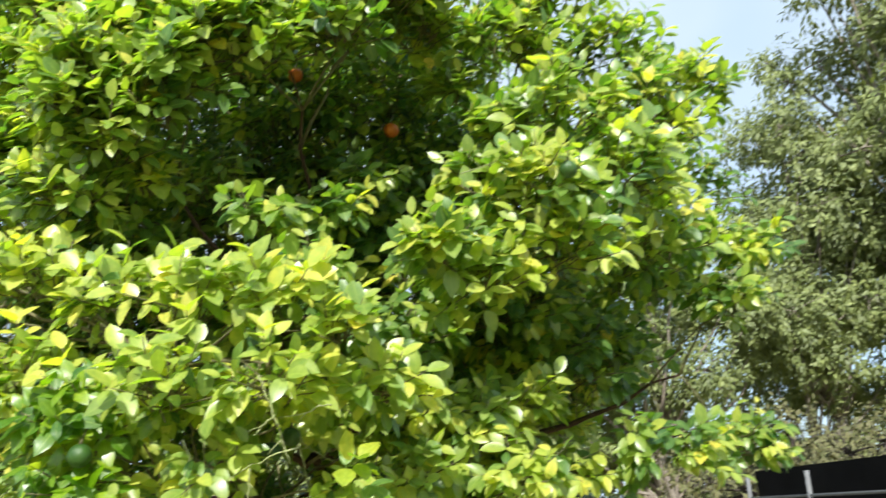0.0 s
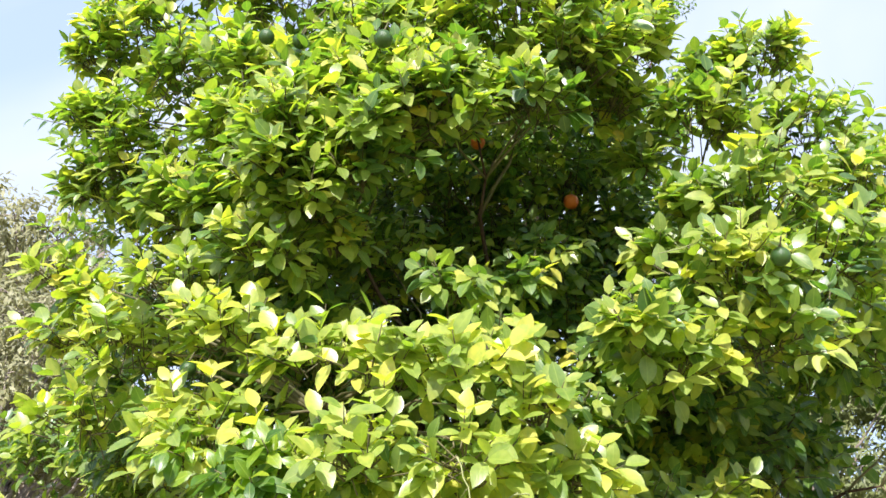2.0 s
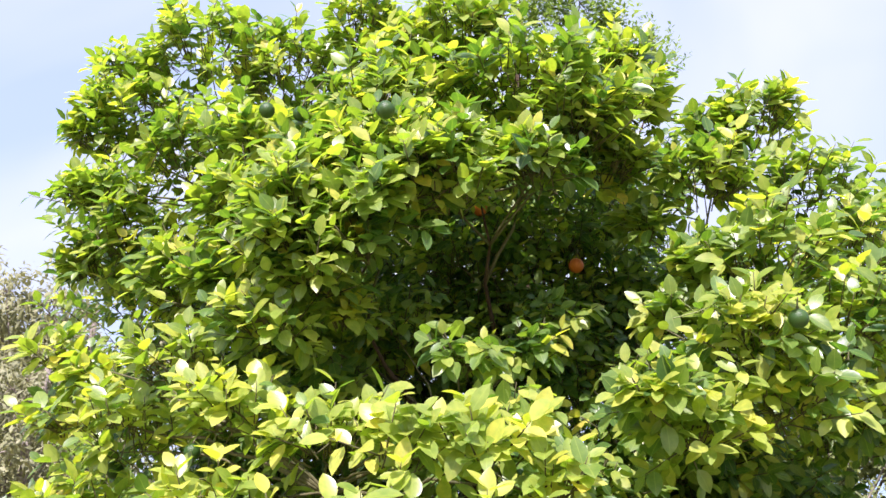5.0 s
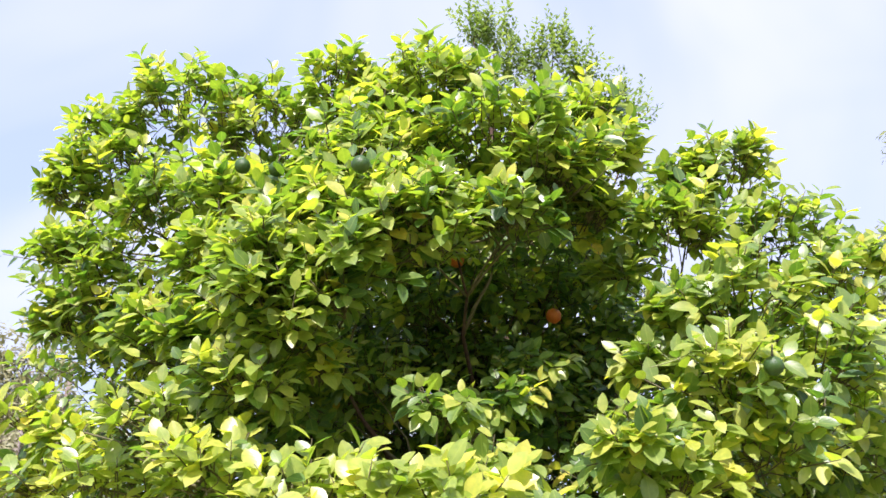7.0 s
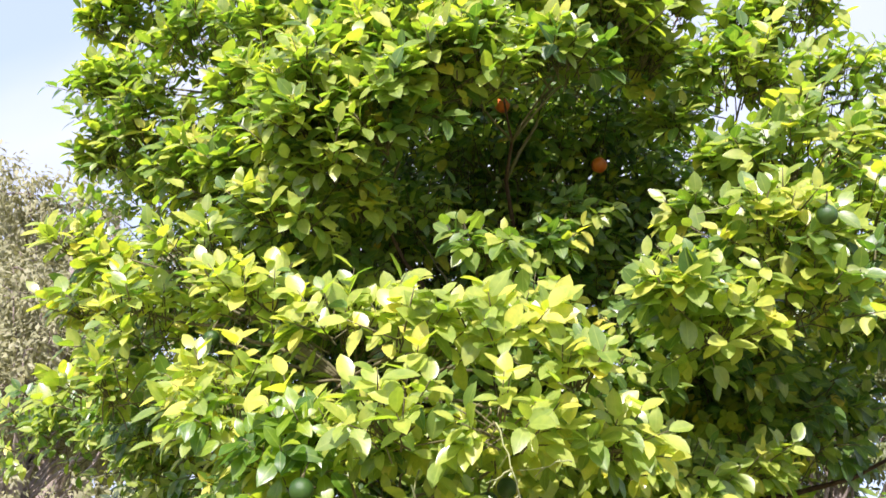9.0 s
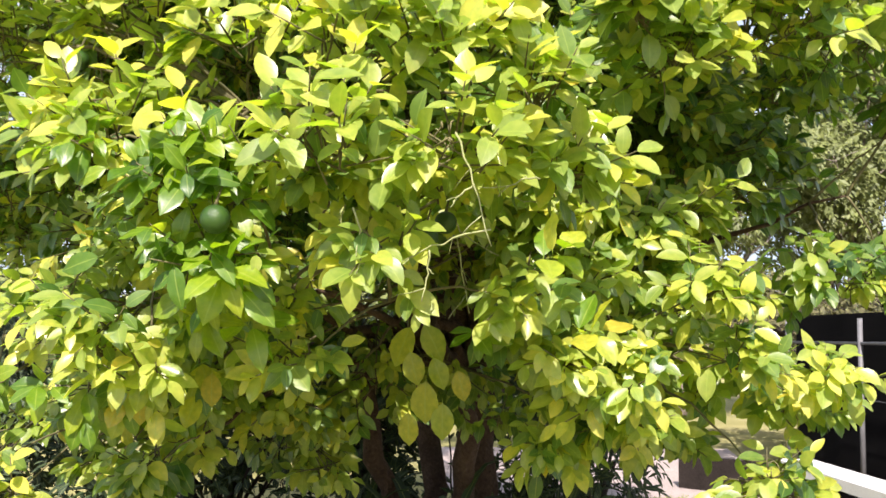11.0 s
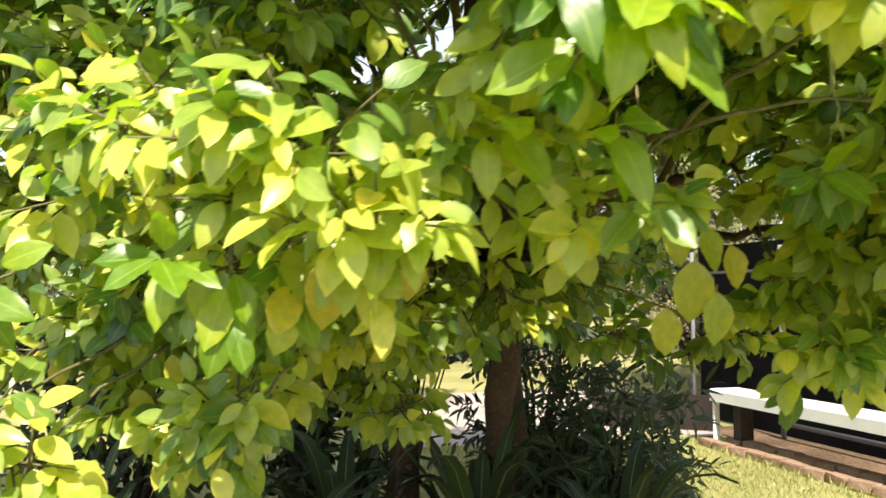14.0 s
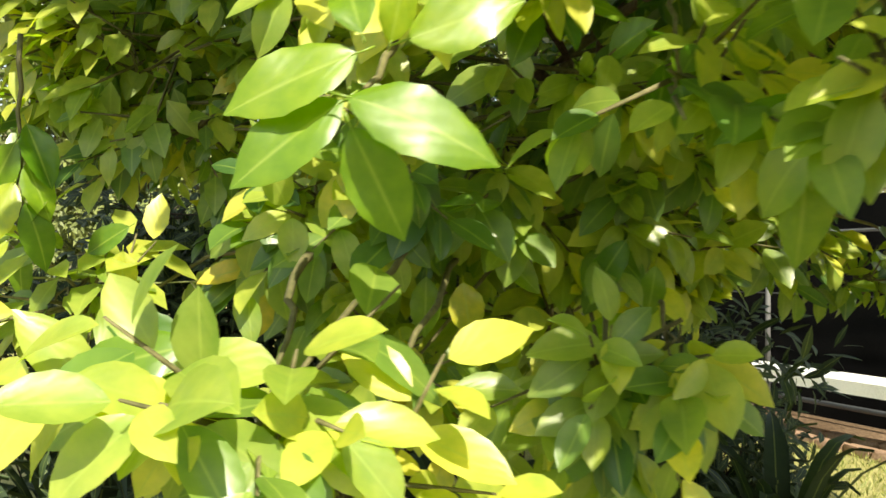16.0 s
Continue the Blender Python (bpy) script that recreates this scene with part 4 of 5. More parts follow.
single_leaf((-0.364, 2.418, 1.669), (-0.827, 0.326, -0.458), (-0.475, -1.024, 0.381), 0.116, False)
for line in [(bend((0.20, 3.09, 1.83), (0.24, 3.03, 1.41), 0.0, 0.008, 8), np.linspace(0.004, 0.002, 8)), (bend((-0.95, 3.30, 1.47), (-1.03, 3.19, 1.40), 0.0, 0.004, 6), np.linspace(0.005, 0.002, 6)), (bend((-0.95, 3.5, 1.28), (-1.06, 3.30, 1.15), 0.02, 0.006, 8), np.linspace(0.006, 0.002, 8)), (bend((-0.45, 3.75, 1.3), (-0.54, 3.52, 1.13), 0.02, 0.006, 8), np.linspace(0.006, 0.002, 8))]:
    v, t = tubes([line], 5)
    part("shoot", mesh_of("shoot", v - TB, t, MAT_TWIG), tree, "thin drooping shoot")
hanging((-0.40, 3.00, 1.50), 0.12, 4, 0.10, 0.7)
rosette((-0.59, 3.45, 1.10), (0.0, -0.5, -0.9), 5, 0.09, 0.0, 0.6, 0.5)
rosette((-0.30, 2.40, 1.72), (0.1, -0.8, 0.1), 8, 0.105, 0.0, 0.9, 0.25)
rosette((-0.37, 2.65, 1.61), (0.3, -0.6, 0.2), 6, 0.10, 0.4, 0.9, 0.35)
rosette((-0.27, 2.56, 1.60), (0.6, -0.5, 0.1), 6, 0.10, 0.0, 0.9, 0.3)
hanging((-0.50, 2.70, 1.58), 0.14, 4, 0.095, 0.6)
rosette((-0.70, 3.42, 1.58), (-0.3, -0.8, 0.1), 6, 0.085, 0.15, 0.9, 0.35)
rosette((-0.60, 3.32, 1.51), (0.0, -0.8, 0.0), 7, 0.09, 0.1, 0.9, 0.4)
rosette((-0.55, 3.08, 1.57), (0.2, -0.8, 0.1), 6, 0.09, 0.15, 0.9, 0.35)
rosette((-0.45, 3.08, 1.46), (0.3, -0.8, 0.0), 6, 0.085, 0.3, 0.9, 0.4)
rosette((0.40, 2.25, 1.76), (0.6, -0.5, 0.4), 7, 0.10, 0.3, 0.9, 0.2)
rosette((0.47, 2.22, 1.60), (0.7, -0.5, 0.1), 6, 0.095, 0.5, 0.9, 0.2)
rosette((0.38, 2.78, 1.60), (-0.5, -0.7, 0.0), 7, 0.085, 0.0, 0.9, 0.25)
rosette((0.74, 2.44, 2.52), (0.2, -0.8, 0.1), 10, 0.085, 0.75, 0.9, 0.35)
rosette((0.86, 2.46, 2.50), (0.5, -0.7, 0.0), 6, 0.075, 0.8, 0.9, 0.4)
rosette((1.58, 2.98, 3.20), (0.1, -0.9, 0.2), 7, 0.09, 0.85, 0.9, 0.3)
hanging((-0.72, 2.98, 2.30), 0.05, 3, 0.11, 1.0)
hanging((-0.57, 3.40, 1.10), 0.14, 6, 0.085, 0.0)
hanging((-1.21, 3.86, 1.46), 0.13, 5, 0.085, 0.2)
rosette((-1.17, 4.11, 1.32), (-0.5, -0.6, -0.2), 6, 0.08, 0.1, 0.9, 0.4)
rosette((-0.76, 2.86, 1.43), (-0.4, -0.6, 0.1), 7, 0.095, 0.0, 0.9, 0.35)
hanging((-0.68, 2.87, 1.42), 0.10, 5, 0.09, 0.0)
hanging((-0.58, 2.89, 1.42), 0.07, 4, 0.08, 0.6)


def bare_shoot(points, r=0.0024):
    """A pale thin shoot with a side spur or two."""
    p = np.array(points)
    s = np.linspace(0, 1, 9)[:, None]
    path = (1 - s) ** 2 * p[0] + 2 * s * (1 - s) * (2 * p[1] - 0.5 * (p[0] + p[2])) + s ** 2 * p[2]
    path = path + RNG.normal(0, 0.002, path.shape)
    v, t = tubes([(path, np.linspace(r, r * 0.55, 9))], 6)
    shoot = part("shoot", mesh_of("shoot", v - TB, t, MAT_PALE_TWIG), tree, "bare pale twig")
    for k in (3, 6):
        v, t = tubes([(bend(path[k], path[k] + RNG.normal(0, 0.03, 3) + 0.4 * (path[k + 1] - path[k]), 0.0, 0.002, 4), np.linspace(r * 0.6, r * 0.3, 4))], 6)
        part("spur", mesh_of("spur", v - TB, t, MAT_PALE_TWIG), shoot)


for points in (
    ((0.17, 2.10, 2.00), (0.21, 2.11, 1.90), (0.25, 2.13, 1.77)),
    ((0.21, 2.11, 1.90), (0.18, 2.12, 1.87), (0.17, 2.12, 1.86)),
    ((0.36, 2.15, 1.92), (0.32, 2.15, 1.92), (0.27, 2.16, 1.88)),
    ((0.27, 2.22, 1.82), (0.17, 2.24, 1.79), (0.08, 2.25, 1.74)),
    ((0.14, 2.24, 1.77), (0.14, 2.25, 1.72), (0.13, 2.26, 1.66)),
    ((-0.03, 2.19, 1.85), (-0.01, 2.21, 1.77), (-0.02, 2.22, 1.71)),
    ((0.28, 2.65, 1.85), (0.30, 2.66, 1.75), (0.32, 2.66, 1.65)),
    ((-0.02, 2.70, 1.93), (-0.03, 2.71, 1.83), (-0.03, 2.72, 1.74)),
    ((0.36, 2.67, 2.00), (0.42, 2.65, 1.97), (0.50, 2.62, 1.95)),
    ((0.27, 2.65, 1.90), (0.32, 2.64, 1.84), (0.39, 2.62, 1.80)),
):
    bare_shoot(points)
for points in (
    ((0.15, 2.73, 2.14), (0.21, 2.71, 2.16), (0.27, 2.69, 2.10)),
    ((0.15, 2.75, 1.96), (0.10, 2.76, 1.94), (0.01, 2.80, 1.93)),
    ((0.82, 3.05, 1.78), (0.91, 3.02, 1.73), (1.02, 2.99, 1.66)),
    ((0.85, 2.62, 2.80), (0.95, 2.60, 2.83), (1.03, 2.57, 2.87)),
    ((1.05, 2.57, 2.78), (1.14, 2.59, 2.72), (1.29, 2.63, 2.63)),
    ((1.14, 2.59, 2.72), (1.25, 2.60, 2.70), (1.35, 2.62, 2.65)),
    ((-1.25, 4.16, 1.25), (-1.05, 4.10, 1.24), (-0.81, 4.07, 1.25)),
    ((-0.48, 2.79, 1.66), (-0.45, 2.77, 1.63), (-0.42, 2.76, 1.60)),
    ((-0.53, 3.74, 1.25), (-0.51, 3.75, 1.22), (-0.49, 3.75, 1.18)),
    ((0.74, 2.62, 2.67), (0.77, 2.64, 2.62), (0.82, 2.66, 2.55)),
):
    bare_shoot(points, 0.0021)



def fruit(at, r, mat, label):
    bm = bmesh.new()
    bmesh.ops.create_uvsphere(bm, u_segments=20, v_segments=14, radius=r)
    for vert in bm.verts:
        n = vert.co.normalized()
        vert.co *= 1 + 0.02 * noise.noise(n * 2.5 + Vector(at)) - 0.05 * max(0, abs(n.z) - 0.8)
    me = bpy.data.meshes.new("fruit")
    for face in bm.faces:
        face.smooth = True
    bm.to_mesh(me)
    bm.free()
    me.materials.append(mat)
    ob = part("fruit", me, tree, label, Matrix.Translation(Vector(at) - Vector(TB)))
    sv, st = tubes([(np.array([(0, 0, r * 0.93), (0.003, 0.002, r * 1.4), (0.012, 0.01, r * 2.4)]), [0.006, 0.003, 0.0025])], 6)
    part("stalk", mesh_of("stalk", sv, st, MAT_TWIG), ob)
    return ob


for at in ((-0.32, 2.40, 1.83), (0.19, 2.67, 1.84), (-0.81, 3.15, 2.39), (-1.20, 3.52, 2.38), (1.19, 2.48, 2.74), (-0.16, 2.62, 3.55), (-0.46, 2.80, 1.45), (-0.21, 3.12, 1.56), (-0.67, 2.97, 3.76), (-0.53, 2.97, 3.75), (0.12, 2.96, 3.91), (-0.27, 2.78, 3.45), (1.48, 2.77, 2.68), (0.21, 3.23, 4.45), (0.57, 3.01, 3.77), (0.25, 2.72, 1.89), (0.54, 2.94, 1.76), (1.38, 2.85, 2.91), (-0.85, 3.90, 1.26), (-0.88, 3.33, 3.01), (1.42, 3.30, 4.03)):
    fruit((at[0], at[1] - 0.06, at[2]), 0.031 + 0.003 * RNG.normal(), MAT_FRUIT, "unripe dark green citrus fruit")
for at in ((0.72, 3.58, 3.42), (0.26, 3.54, 3.68)):
    fruit(at, 0.036, MAT_RIPE, "ripe orange fruit deep in the shade of the crown")


# ---- planting under the tree ----
def strap_clump(at, blades_n, rng, mat, label, width=0.075):
    """Arching strap leaves, each a part, rising from one crown; about 1 m tall."""
    ob = thing("strap_plant", label, "plant", at, group="plants under the citrus tree")
    seg = 8
    s = np.linspace(0, 1, seg)
    for i in range(blades_n):
        az, h = 2.4 * i + rng.uniform(0, 0.5), rng.uniform(0.45, 1.0)
        flat = h * rng.uniform(0.25, 0.6) * s ** 1.3
        z = h * (1.7 * s - rng.uniform(0.8, 1.35) * s ** 2)
        d = np.array([math.cos(az), math.sin(az)])
        c = np.stack([flat * d[0], flat * d[1], z.clip(0.0)], -1)
        w = width * np.sin(np.pi * (0.10 + 0.88 * s)) * rng.uniform(0.7, 1.2) * 0.5
        side = np.array([-d[1], d[0], 0.0])
        v = np.stack([c - side * w[:, None] + [0, 0, 0.008], c, c + side * w[:, None] + [0, 0, 0.008]], 1).reshape(-1, 3)
        t = [q for k in range(seg - 1) for j in (0, 1) for q in ((3 * k + j, 3 * k + j + 1, 3 * k + j + 4), (3 * k + j, 3 * k + j + 4, 3 * k + j + 3))]
        uv = np.stack([np.tile([0, 0.5, 1], seg), np.repeat(s, 3)], -1)
        part("leaf", mesh_of("leaf", v, t, mat, np.full(len(v), rng.uniform(0, 1)), uv), ob)
    return ob


def leafy_shrub(name, at, lobes, per, size, mat, label, category, blades=LANCE_BLADES, rng=RNG, count=7, wide=1.3, group="", stem_mat=MAT_DARKWOOD, trunk=0.012, rise=0.5):
    """A shrub of thin stems that end in leafy shoots; lobes are (x, y, z, r) from its foot."""
    ob = thing(name, label, category, at, group)
    sets, paths = [], []
    for x, y, z, r in lobes:
        n = max(6, int(per * r * r * 12))
        d = unit(rng.normal(size=(n, 3)))
        p = np.array([x, y, z]) + d * r * (rng.uniform(0.25, 1, n) ** 0.5)[:, None]
        p[:, 2] = p[:, 2].clip(0.04)
        paths.append((bend((0.1 * x, 0.1 * y, 0), (x, y, z), 0.05 * r, 0.04 * r, 7, rng), np.linspace(trunk, trunk * 0.35, 7)))
        for q in p[::4]:
            paths.append((bend((x, y, z), q, 0.02, 0.01, 4, rng), np.linspace(trunk * 0.35, trunk * 0.12, 4)))
        b, a, f, L, own, stems = sprigs(rng, p, unit(d + [0, 0, rise]), count, size, np.full(n, size * 1.6))
        sets.append((b, a, f, L, rng.uniform(0, 1, n)[own] * 0.6 + rng.uniform(0, 0.4, len(own))))
    b, a, f, L, k = [np.concatenate(c) for c in zip(*sets)]
    v, t, u, k = leaves_arrays(blades, b, a, f, L, rng.uniform(0.8, 1.2, len(b)) * wide, k, rng)
    part("foliage", mesh_of("foliage", v, t, mat, k, u), ob)
    v, t = tubes(paths, 5)
    part("stemwork", mesh_of("stemwork", v, t, stem_mat), ob)["kind"] = "stuff"
    return ob


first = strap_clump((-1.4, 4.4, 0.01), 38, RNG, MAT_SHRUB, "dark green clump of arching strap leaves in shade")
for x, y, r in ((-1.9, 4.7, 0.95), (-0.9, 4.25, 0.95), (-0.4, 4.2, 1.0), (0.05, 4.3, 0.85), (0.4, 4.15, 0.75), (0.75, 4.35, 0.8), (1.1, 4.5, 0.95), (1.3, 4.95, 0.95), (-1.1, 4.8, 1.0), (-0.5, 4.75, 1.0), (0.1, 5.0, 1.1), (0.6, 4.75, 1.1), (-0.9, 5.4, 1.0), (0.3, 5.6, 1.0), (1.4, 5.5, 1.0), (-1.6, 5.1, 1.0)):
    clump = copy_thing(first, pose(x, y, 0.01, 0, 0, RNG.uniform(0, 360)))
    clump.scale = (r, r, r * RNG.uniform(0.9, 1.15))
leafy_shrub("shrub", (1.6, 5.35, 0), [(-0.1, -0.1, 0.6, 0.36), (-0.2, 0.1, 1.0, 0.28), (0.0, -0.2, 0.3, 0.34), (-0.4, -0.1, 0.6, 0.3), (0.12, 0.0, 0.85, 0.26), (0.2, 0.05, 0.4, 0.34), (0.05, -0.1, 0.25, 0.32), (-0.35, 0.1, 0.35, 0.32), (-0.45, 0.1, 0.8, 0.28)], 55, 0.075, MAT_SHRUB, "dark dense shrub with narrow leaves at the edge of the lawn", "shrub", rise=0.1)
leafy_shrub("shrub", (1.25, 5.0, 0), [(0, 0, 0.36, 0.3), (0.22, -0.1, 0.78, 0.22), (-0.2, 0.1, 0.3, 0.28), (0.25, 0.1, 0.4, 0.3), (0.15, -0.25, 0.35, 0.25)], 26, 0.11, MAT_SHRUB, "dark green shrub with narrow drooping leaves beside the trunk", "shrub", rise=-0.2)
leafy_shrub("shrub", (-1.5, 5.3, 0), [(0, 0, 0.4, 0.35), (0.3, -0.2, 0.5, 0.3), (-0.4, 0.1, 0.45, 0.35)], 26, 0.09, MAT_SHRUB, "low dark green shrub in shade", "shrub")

# ---- background ----
def tall_tree(name, at, height, lobes, per, size, mat, label, trunk=0.22, seed=1, blades=FAR_BLADES, wide=1.7, count=7, hang=-0.35, stem=2.2, bark=MAT_GUMBARK):
    """A tall tree: tapered trunk, limbs to each lobe, shoots with loose leaves. Lobes are (x, y, z, r) from its foot."""
    rng = np.random.default_rng(seed)
    ob = thing(name, label, "tree", at)
    spine = bend((0, 0, -0.1), (0.03 * height, 0.0, height * 0.8), 0, 0.02 * height, 10, rng)
    v, f = tubes([(spine, np.linspace(trunk, trunk * 0.25, 10))], 12)
    part("trunk", mesh_of("trunk", v, f, bark), ob)
    sets, paths = [], []
    for x, y, z, r in lobes:
        c = np.array([x, y, z])
        start = spine[int(np.clip(9 * (z / height) * 0.75 + rng.uniform(-1.5, 1.0), 2, 9))]
        paths.append((bend(start, c, 0.12 * r, 0.08 * r, 8, rng), np.linspace(trunk * 0.25, trunk * 0.06, 8)))
        n = int(per * (4 + 14 * r * r))
        d = unit(rng.normal(size=(n, 3)))
        p = c + d * r * (rng.uniform(0.1, 1, n) ** 0.45)[:, None] * [1, 1, 0.75]
        for q in p[::12]:
            paths.append((bend(c, q, 0.05 * r, 0.05 * r, 5, rng), np.linspace(trunk * 0.08, trunk * 0.02, 5)))
        b, a, f2, L, own, stems = sprigs(rng, p, unit(d * 0.7 + rng.normal(0, 0.4, d.shape) + [0, 0, hang]), count, size, size * stem * rng.uniform(0.7, 1.2, n), 0.7)
        sets.append((b, a, f2, L, (rng.uniform(0, 0.6, n)[own] + rng.uniform(0, 0.4, len(own)))))
    b, a, f, L, k = [np.concatenate(c) for c in zip(*sets)]
    v, t, u, k = leaves_arrays(blades, b, a, f, L, rng.uniform(0.8, 1.3, len(b)) * wide, k, rng)
    part("crown", mesh_of("crown", v, t, mat, k, u), ob)["kind"] = "stuff"
    v, t = tubes(paths, 4)
    part("limbwork", mesh_of("limbwork", v, t, bark), ob)["kind"] = "stuff"
    return ob


def cloud_of_lobes(seed, n, centre, spread, radius):
    """Lobes scattered in an ellipsoid."""
    rng = np.random.default_rng(seed)
    d = unit(rng.normal(size=(n, 3))) * (rng.uniform(0, 1, n) ** 0.45)[:, None] * spread + centre
    return [(*p, r) for p, r in zip(d, rng.uniform(*radius, n))]


# narrow-leaved tree whose top shows over the citrus
tall_tree("tree", (0.76, 6.3, 0), 7.6, [(-0.15, -0.06, 7.59, 0.13), (0.06, 0.00, 7.60, 0.13), (0.26, 0.06, 7.19, 0.13), (0.63, -0.03, 7.40, 0.13), (0.45, 0.03, 7.24, 0.13), (0.85, -0.06, 7.15, 0.13), (0.95, 0.00, 6.97, 0.13), (1.23, 0.06, 6.74, 0.13), (1.37, -0.03, 6.60, 0.13), (-0.80, 0.03, 6.88, 0.13), (-0.63, -0.06, 6.96, 0.13), (-0.98, 0.00, 6.56, 0.13), (-0.33, 0.06, 7.16, 0.13), (0.0, 0.1, 7.0, 0.3), (0.55, 0.1, 6.7, 0.35), (0.9, 0.1, 6.3, 0.35), (-0.6, 0.2, 6.2, 0.4), (0.2, 0.3, 5.8, 0.6), (0.9, 0.4, 5.4, 0.6), (-0.7, 0.4, 5.2, 0.6)], 5.0, 0.058, MAT_OLIVE, "slender tree with upright shoots of narrow grey-green leaves", 0.09, 21, wide=2.2, count=28, hang=3.0, stem=7.5, bark=MAT_BARK)
# gum trees
tall_tree("gum_tree", (14.4, 15.2, 0), 18, cloud_of_lobes(5, 130, (0, 0, 9.4), (3.7, 3.4, 8.4), (0.4, 0.95)), 6.5, 0.20, MAT_GUM, "tall gum tree with loose grey-green foliage and sky gaps", 0.32, 31)
tall_tree("gum_tree", (7.4, 16.5, 0), 9, cloud_of_lobes(6, 40, (0, 0, 4.6), (2.6, 2.0, 3.4), (0.35, 0.8)), 13, 0.14, MAT_GUM, "gum tree with thin drooping branches behind the path", 0.2, 32)
tall_tree("gum_tree", (-6.9, 16.5, 0), 10, cloud_of_lobes(7, 70, (0, 0, 5.2), (2.8, 2.4, 3.9), (0.35, 0.85)), 6.5, 0.16, MAT_GUM_PALE, "pale sparse gum tree beyond the lawn", 0.2, 33)
tall_tree("gum_tree", (-5.7, 12.4, 0), 7, cloud_of_lobes(8, 30, (0, 0.3, 3.6), (1.9, 1.6, 2.0), (0.3, 0.7)), 7.5, 0.12, MAT_GUM_PALE, "small gum tree with a bent grey trunk on the lawn", 0.16, 34)
tall_tree("gum_tree", (-13.0, 24.0, 0), 13, cloud_of_lobes(9, 70, (0, 0, 6.6), (4.2, 3.0, 5.2), (0.5, 1.1)), 5.5, 0.24, MAT_GUM_PALE, "distant pale gum tree", 0.25, 35)
tall_tree("gum_tree", (1.5, 19.0, 0), 8, cloud_of_lobes(10, 50, (0, 0, 3.8), (3.4, 2.0, 3.2), (0.4, 0.9)), 7, 0.19, MAT_GUM, "gum tree behind the path in half shade", 0.2, 36)

tall_tree("gum_tree", (11.2, 16.8, 0), 11, cloud_of_lobes(12, 70, (0, 0, 6.2), (2.4, 1.8, 4.6), (0.4, 0.8)), 8, 0.16, MAT_GUM, "spreading gum tree with sky gaps behind the hedge", 0.16, 37)

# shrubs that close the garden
# the five behind the trunks are added as dark backdrop, hiding the bright lawn
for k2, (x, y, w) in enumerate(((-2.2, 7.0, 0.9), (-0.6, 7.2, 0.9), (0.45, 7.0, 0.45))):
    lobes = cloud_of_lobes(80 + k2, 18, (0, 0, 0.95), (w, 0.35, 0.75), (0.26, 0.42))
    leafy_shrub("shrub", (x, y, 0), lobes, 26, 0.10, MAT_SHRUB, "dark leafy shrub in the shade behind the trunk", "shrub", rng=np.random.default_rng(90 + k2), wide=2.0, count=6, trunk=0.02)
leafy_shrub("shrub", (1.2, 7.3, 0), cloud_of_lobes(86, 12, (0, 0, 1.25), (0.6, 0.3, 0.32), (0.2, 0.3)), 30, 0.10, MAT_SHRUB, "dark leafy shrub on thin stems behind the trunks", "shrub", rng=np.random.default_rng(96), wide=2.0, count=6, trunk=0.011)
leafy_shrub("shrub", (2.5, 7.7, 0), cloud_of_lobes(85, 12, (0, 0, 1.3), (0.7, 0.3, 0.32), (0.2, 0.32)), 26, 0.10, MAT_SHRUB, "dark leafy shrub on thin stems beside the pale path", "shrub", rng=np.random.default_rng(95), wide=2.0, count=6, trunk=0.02)
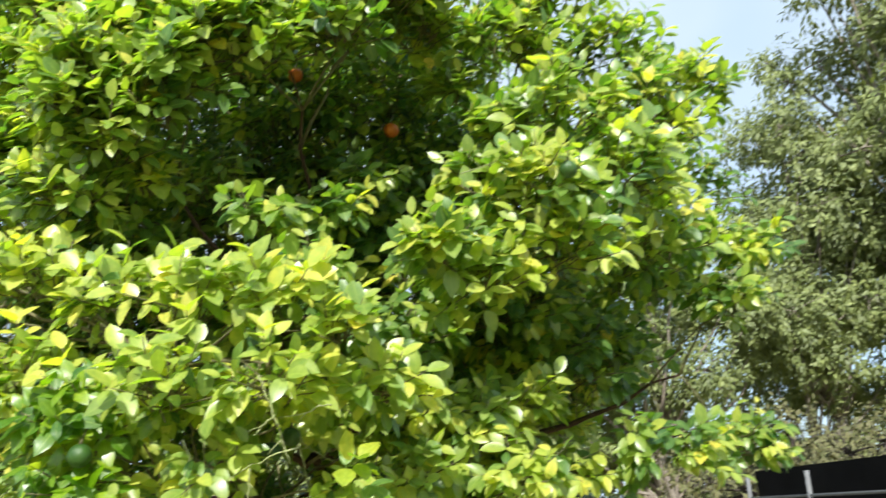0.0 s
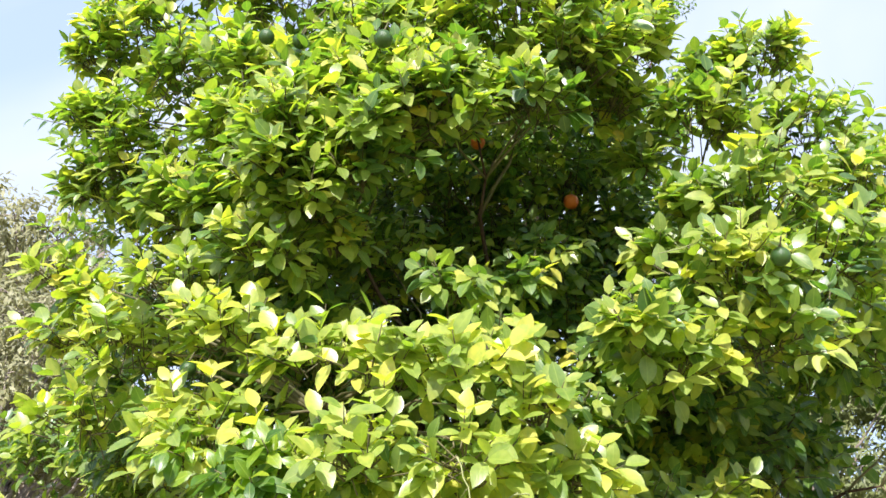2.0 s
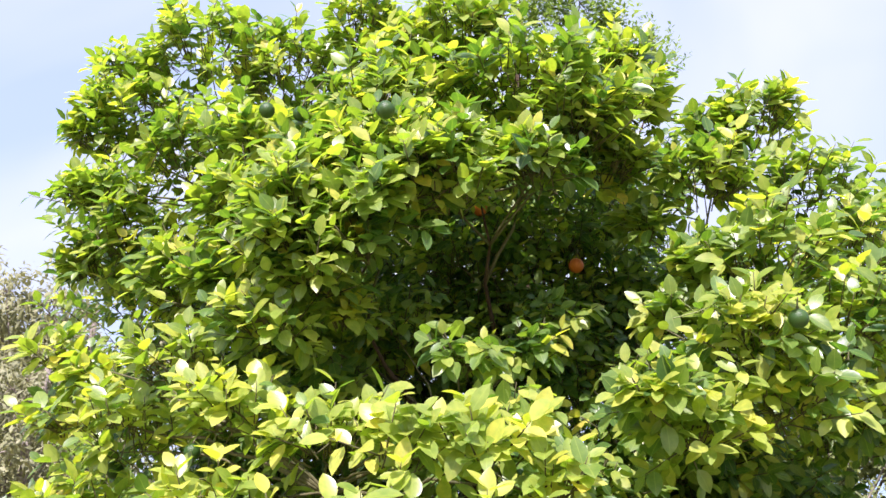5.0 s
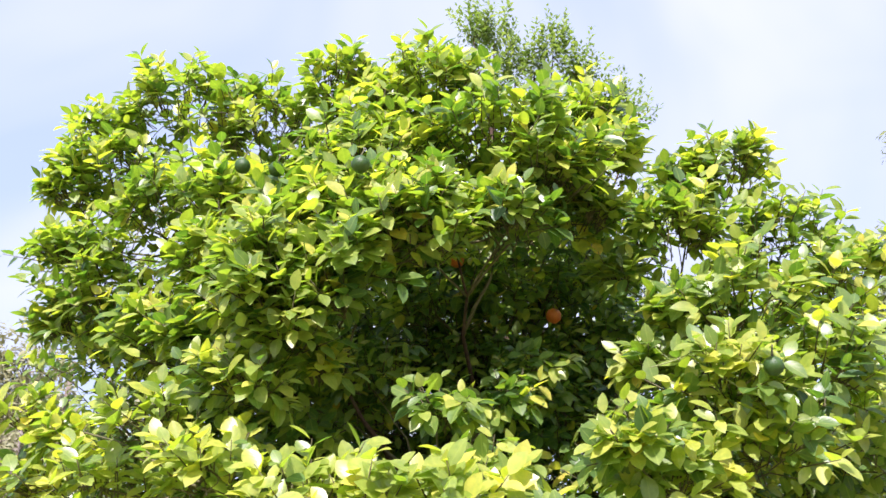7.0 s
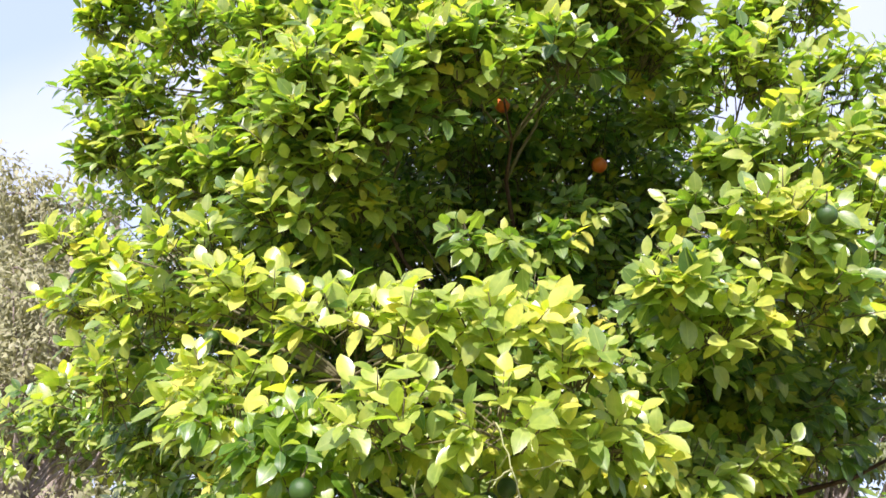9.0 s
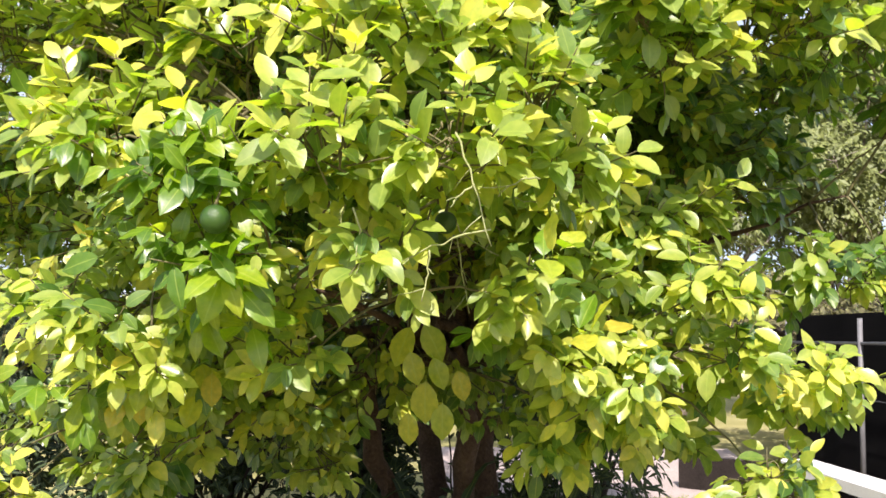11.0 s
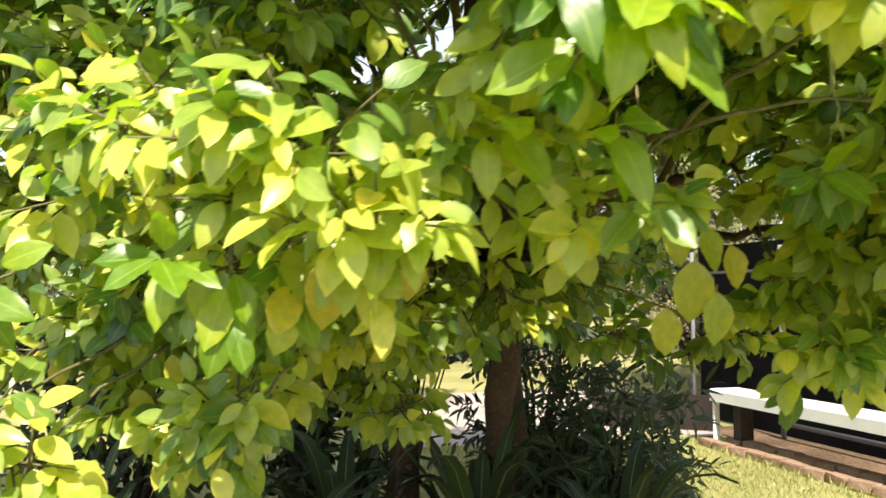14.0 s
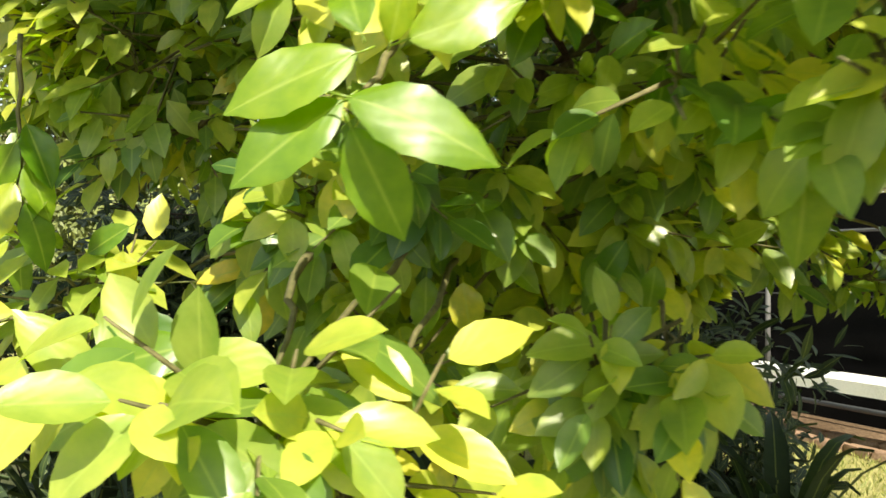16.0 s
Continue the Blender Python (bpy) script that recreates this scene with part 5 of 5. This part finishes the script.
for k2, (x, y, w, h, mat, text) in enumerate(((8.6, 12.6, 2.4, 3.4, MAT_HEDGE, "rounded olive-brown hedge behind the black fence"), (7.4, 10.6, 1.6, 2.9, MAT_HEDGE, "rounded olive-brown hedge behind the black fence"), (9.4, 8.2, 1.6, 2.7, MAT_HEDGE, "rounded olive-brown hedge behind the black fence"), (-6.0, 18.5, 2.6, 2.4, MAT_HEDGE, "dull olive shrub row behind the low tube fence"), (-1.5, 18.5, 2.6, 2.0, MAT_SHRUB, "dark shrub row behind the low tube fence"), (5.2, 18.5, 2.6, 3.6, MAT_HEDGE, "dull olive hedge behind the path"), (10.8, 11.5, 2.0, 3.4, MAT_HEDGE, "rounded olive-brown hedge behind the black fence"), (3.2, 17.0, 2.4, 2.6, MAT_SHRUB, "dark shrub row behind the path"), (-10.5, 17.0, 2.6, 2.2, MAT_HEDGE, "dull olive shrub row at the lawn's far side"))):
    lobes = cloud_of_lobes(50 + k2, 16, (0, 0, h * 0.5), (w, 0.9, h * 0.4), (0.45, 0.75))
    leafy_shrub("hedge", (x, y, 0), lobes, 15, 0.10, mat, text, "hedge", FAR_BLADES, np.random.default_rng(60 + k2), 6, 2.6, trunk=0.05)

tube_fence = thing("tube_fence", "low white tube fence with close uprights beyond the lawn", "fence", (-5.15, 15.5, 0))
for z in (0.38, 0.72):
    part("rail", tube_mesh("rail", (0, 0, z), (3.2, 0.2, z), 0.02, MAT_WHITE), tube_fence)
for i in range(14):
    s = i / 13
    part("upright", tube_mesh("upright", (3.2 * s, 0.2 * s, 0.38), (3.2 * s, 0.2 * s, 0.72), 0.014, MAT_WHITE), tube_fence)
for s in (0.0, 0.5, 1.0):
    part("post", tube_mesh("post", (3.2 * s, 0.2 * s, 0), (3.2 * s, 0.2 * s, 0.74), 0.025, MAT_WHITE), tube_fence)

# far woods that close the horizon
rng = np.random.default_rng(99)
n = 9000
turn = rng.uniform(-1.25, 1.25, n)
far = rng.uniform(44, 58, n)
top = 5.0 + 2.0 * np.sin(turn * 9.0) + 1.3 * np.sin(turn * 23.0 + 1.0)
p = np.stack([far * np.sin(turn), far * np.cos(turn), rng.uniform(0.1, 1.0, n) * top], -1)
v, t, u, k = leaves_arrays(FAR_BLADES, p, unit(rng.normal(size=(n, 3)) + [0, 0, -0.4]), unit(rng.normal(size=(n, 3)) + [0, -1, 1]), rng.uniform(0.5, 1.2, n), np.full(n, 3.0), rng.uniform(0, 1, n), rng)
tagged(new("far_woods", mesh_of("far_woods", v, t, MAT_GUM, k, u)), "distant grey-green woods along the horizon", "woods", kind="stuff")
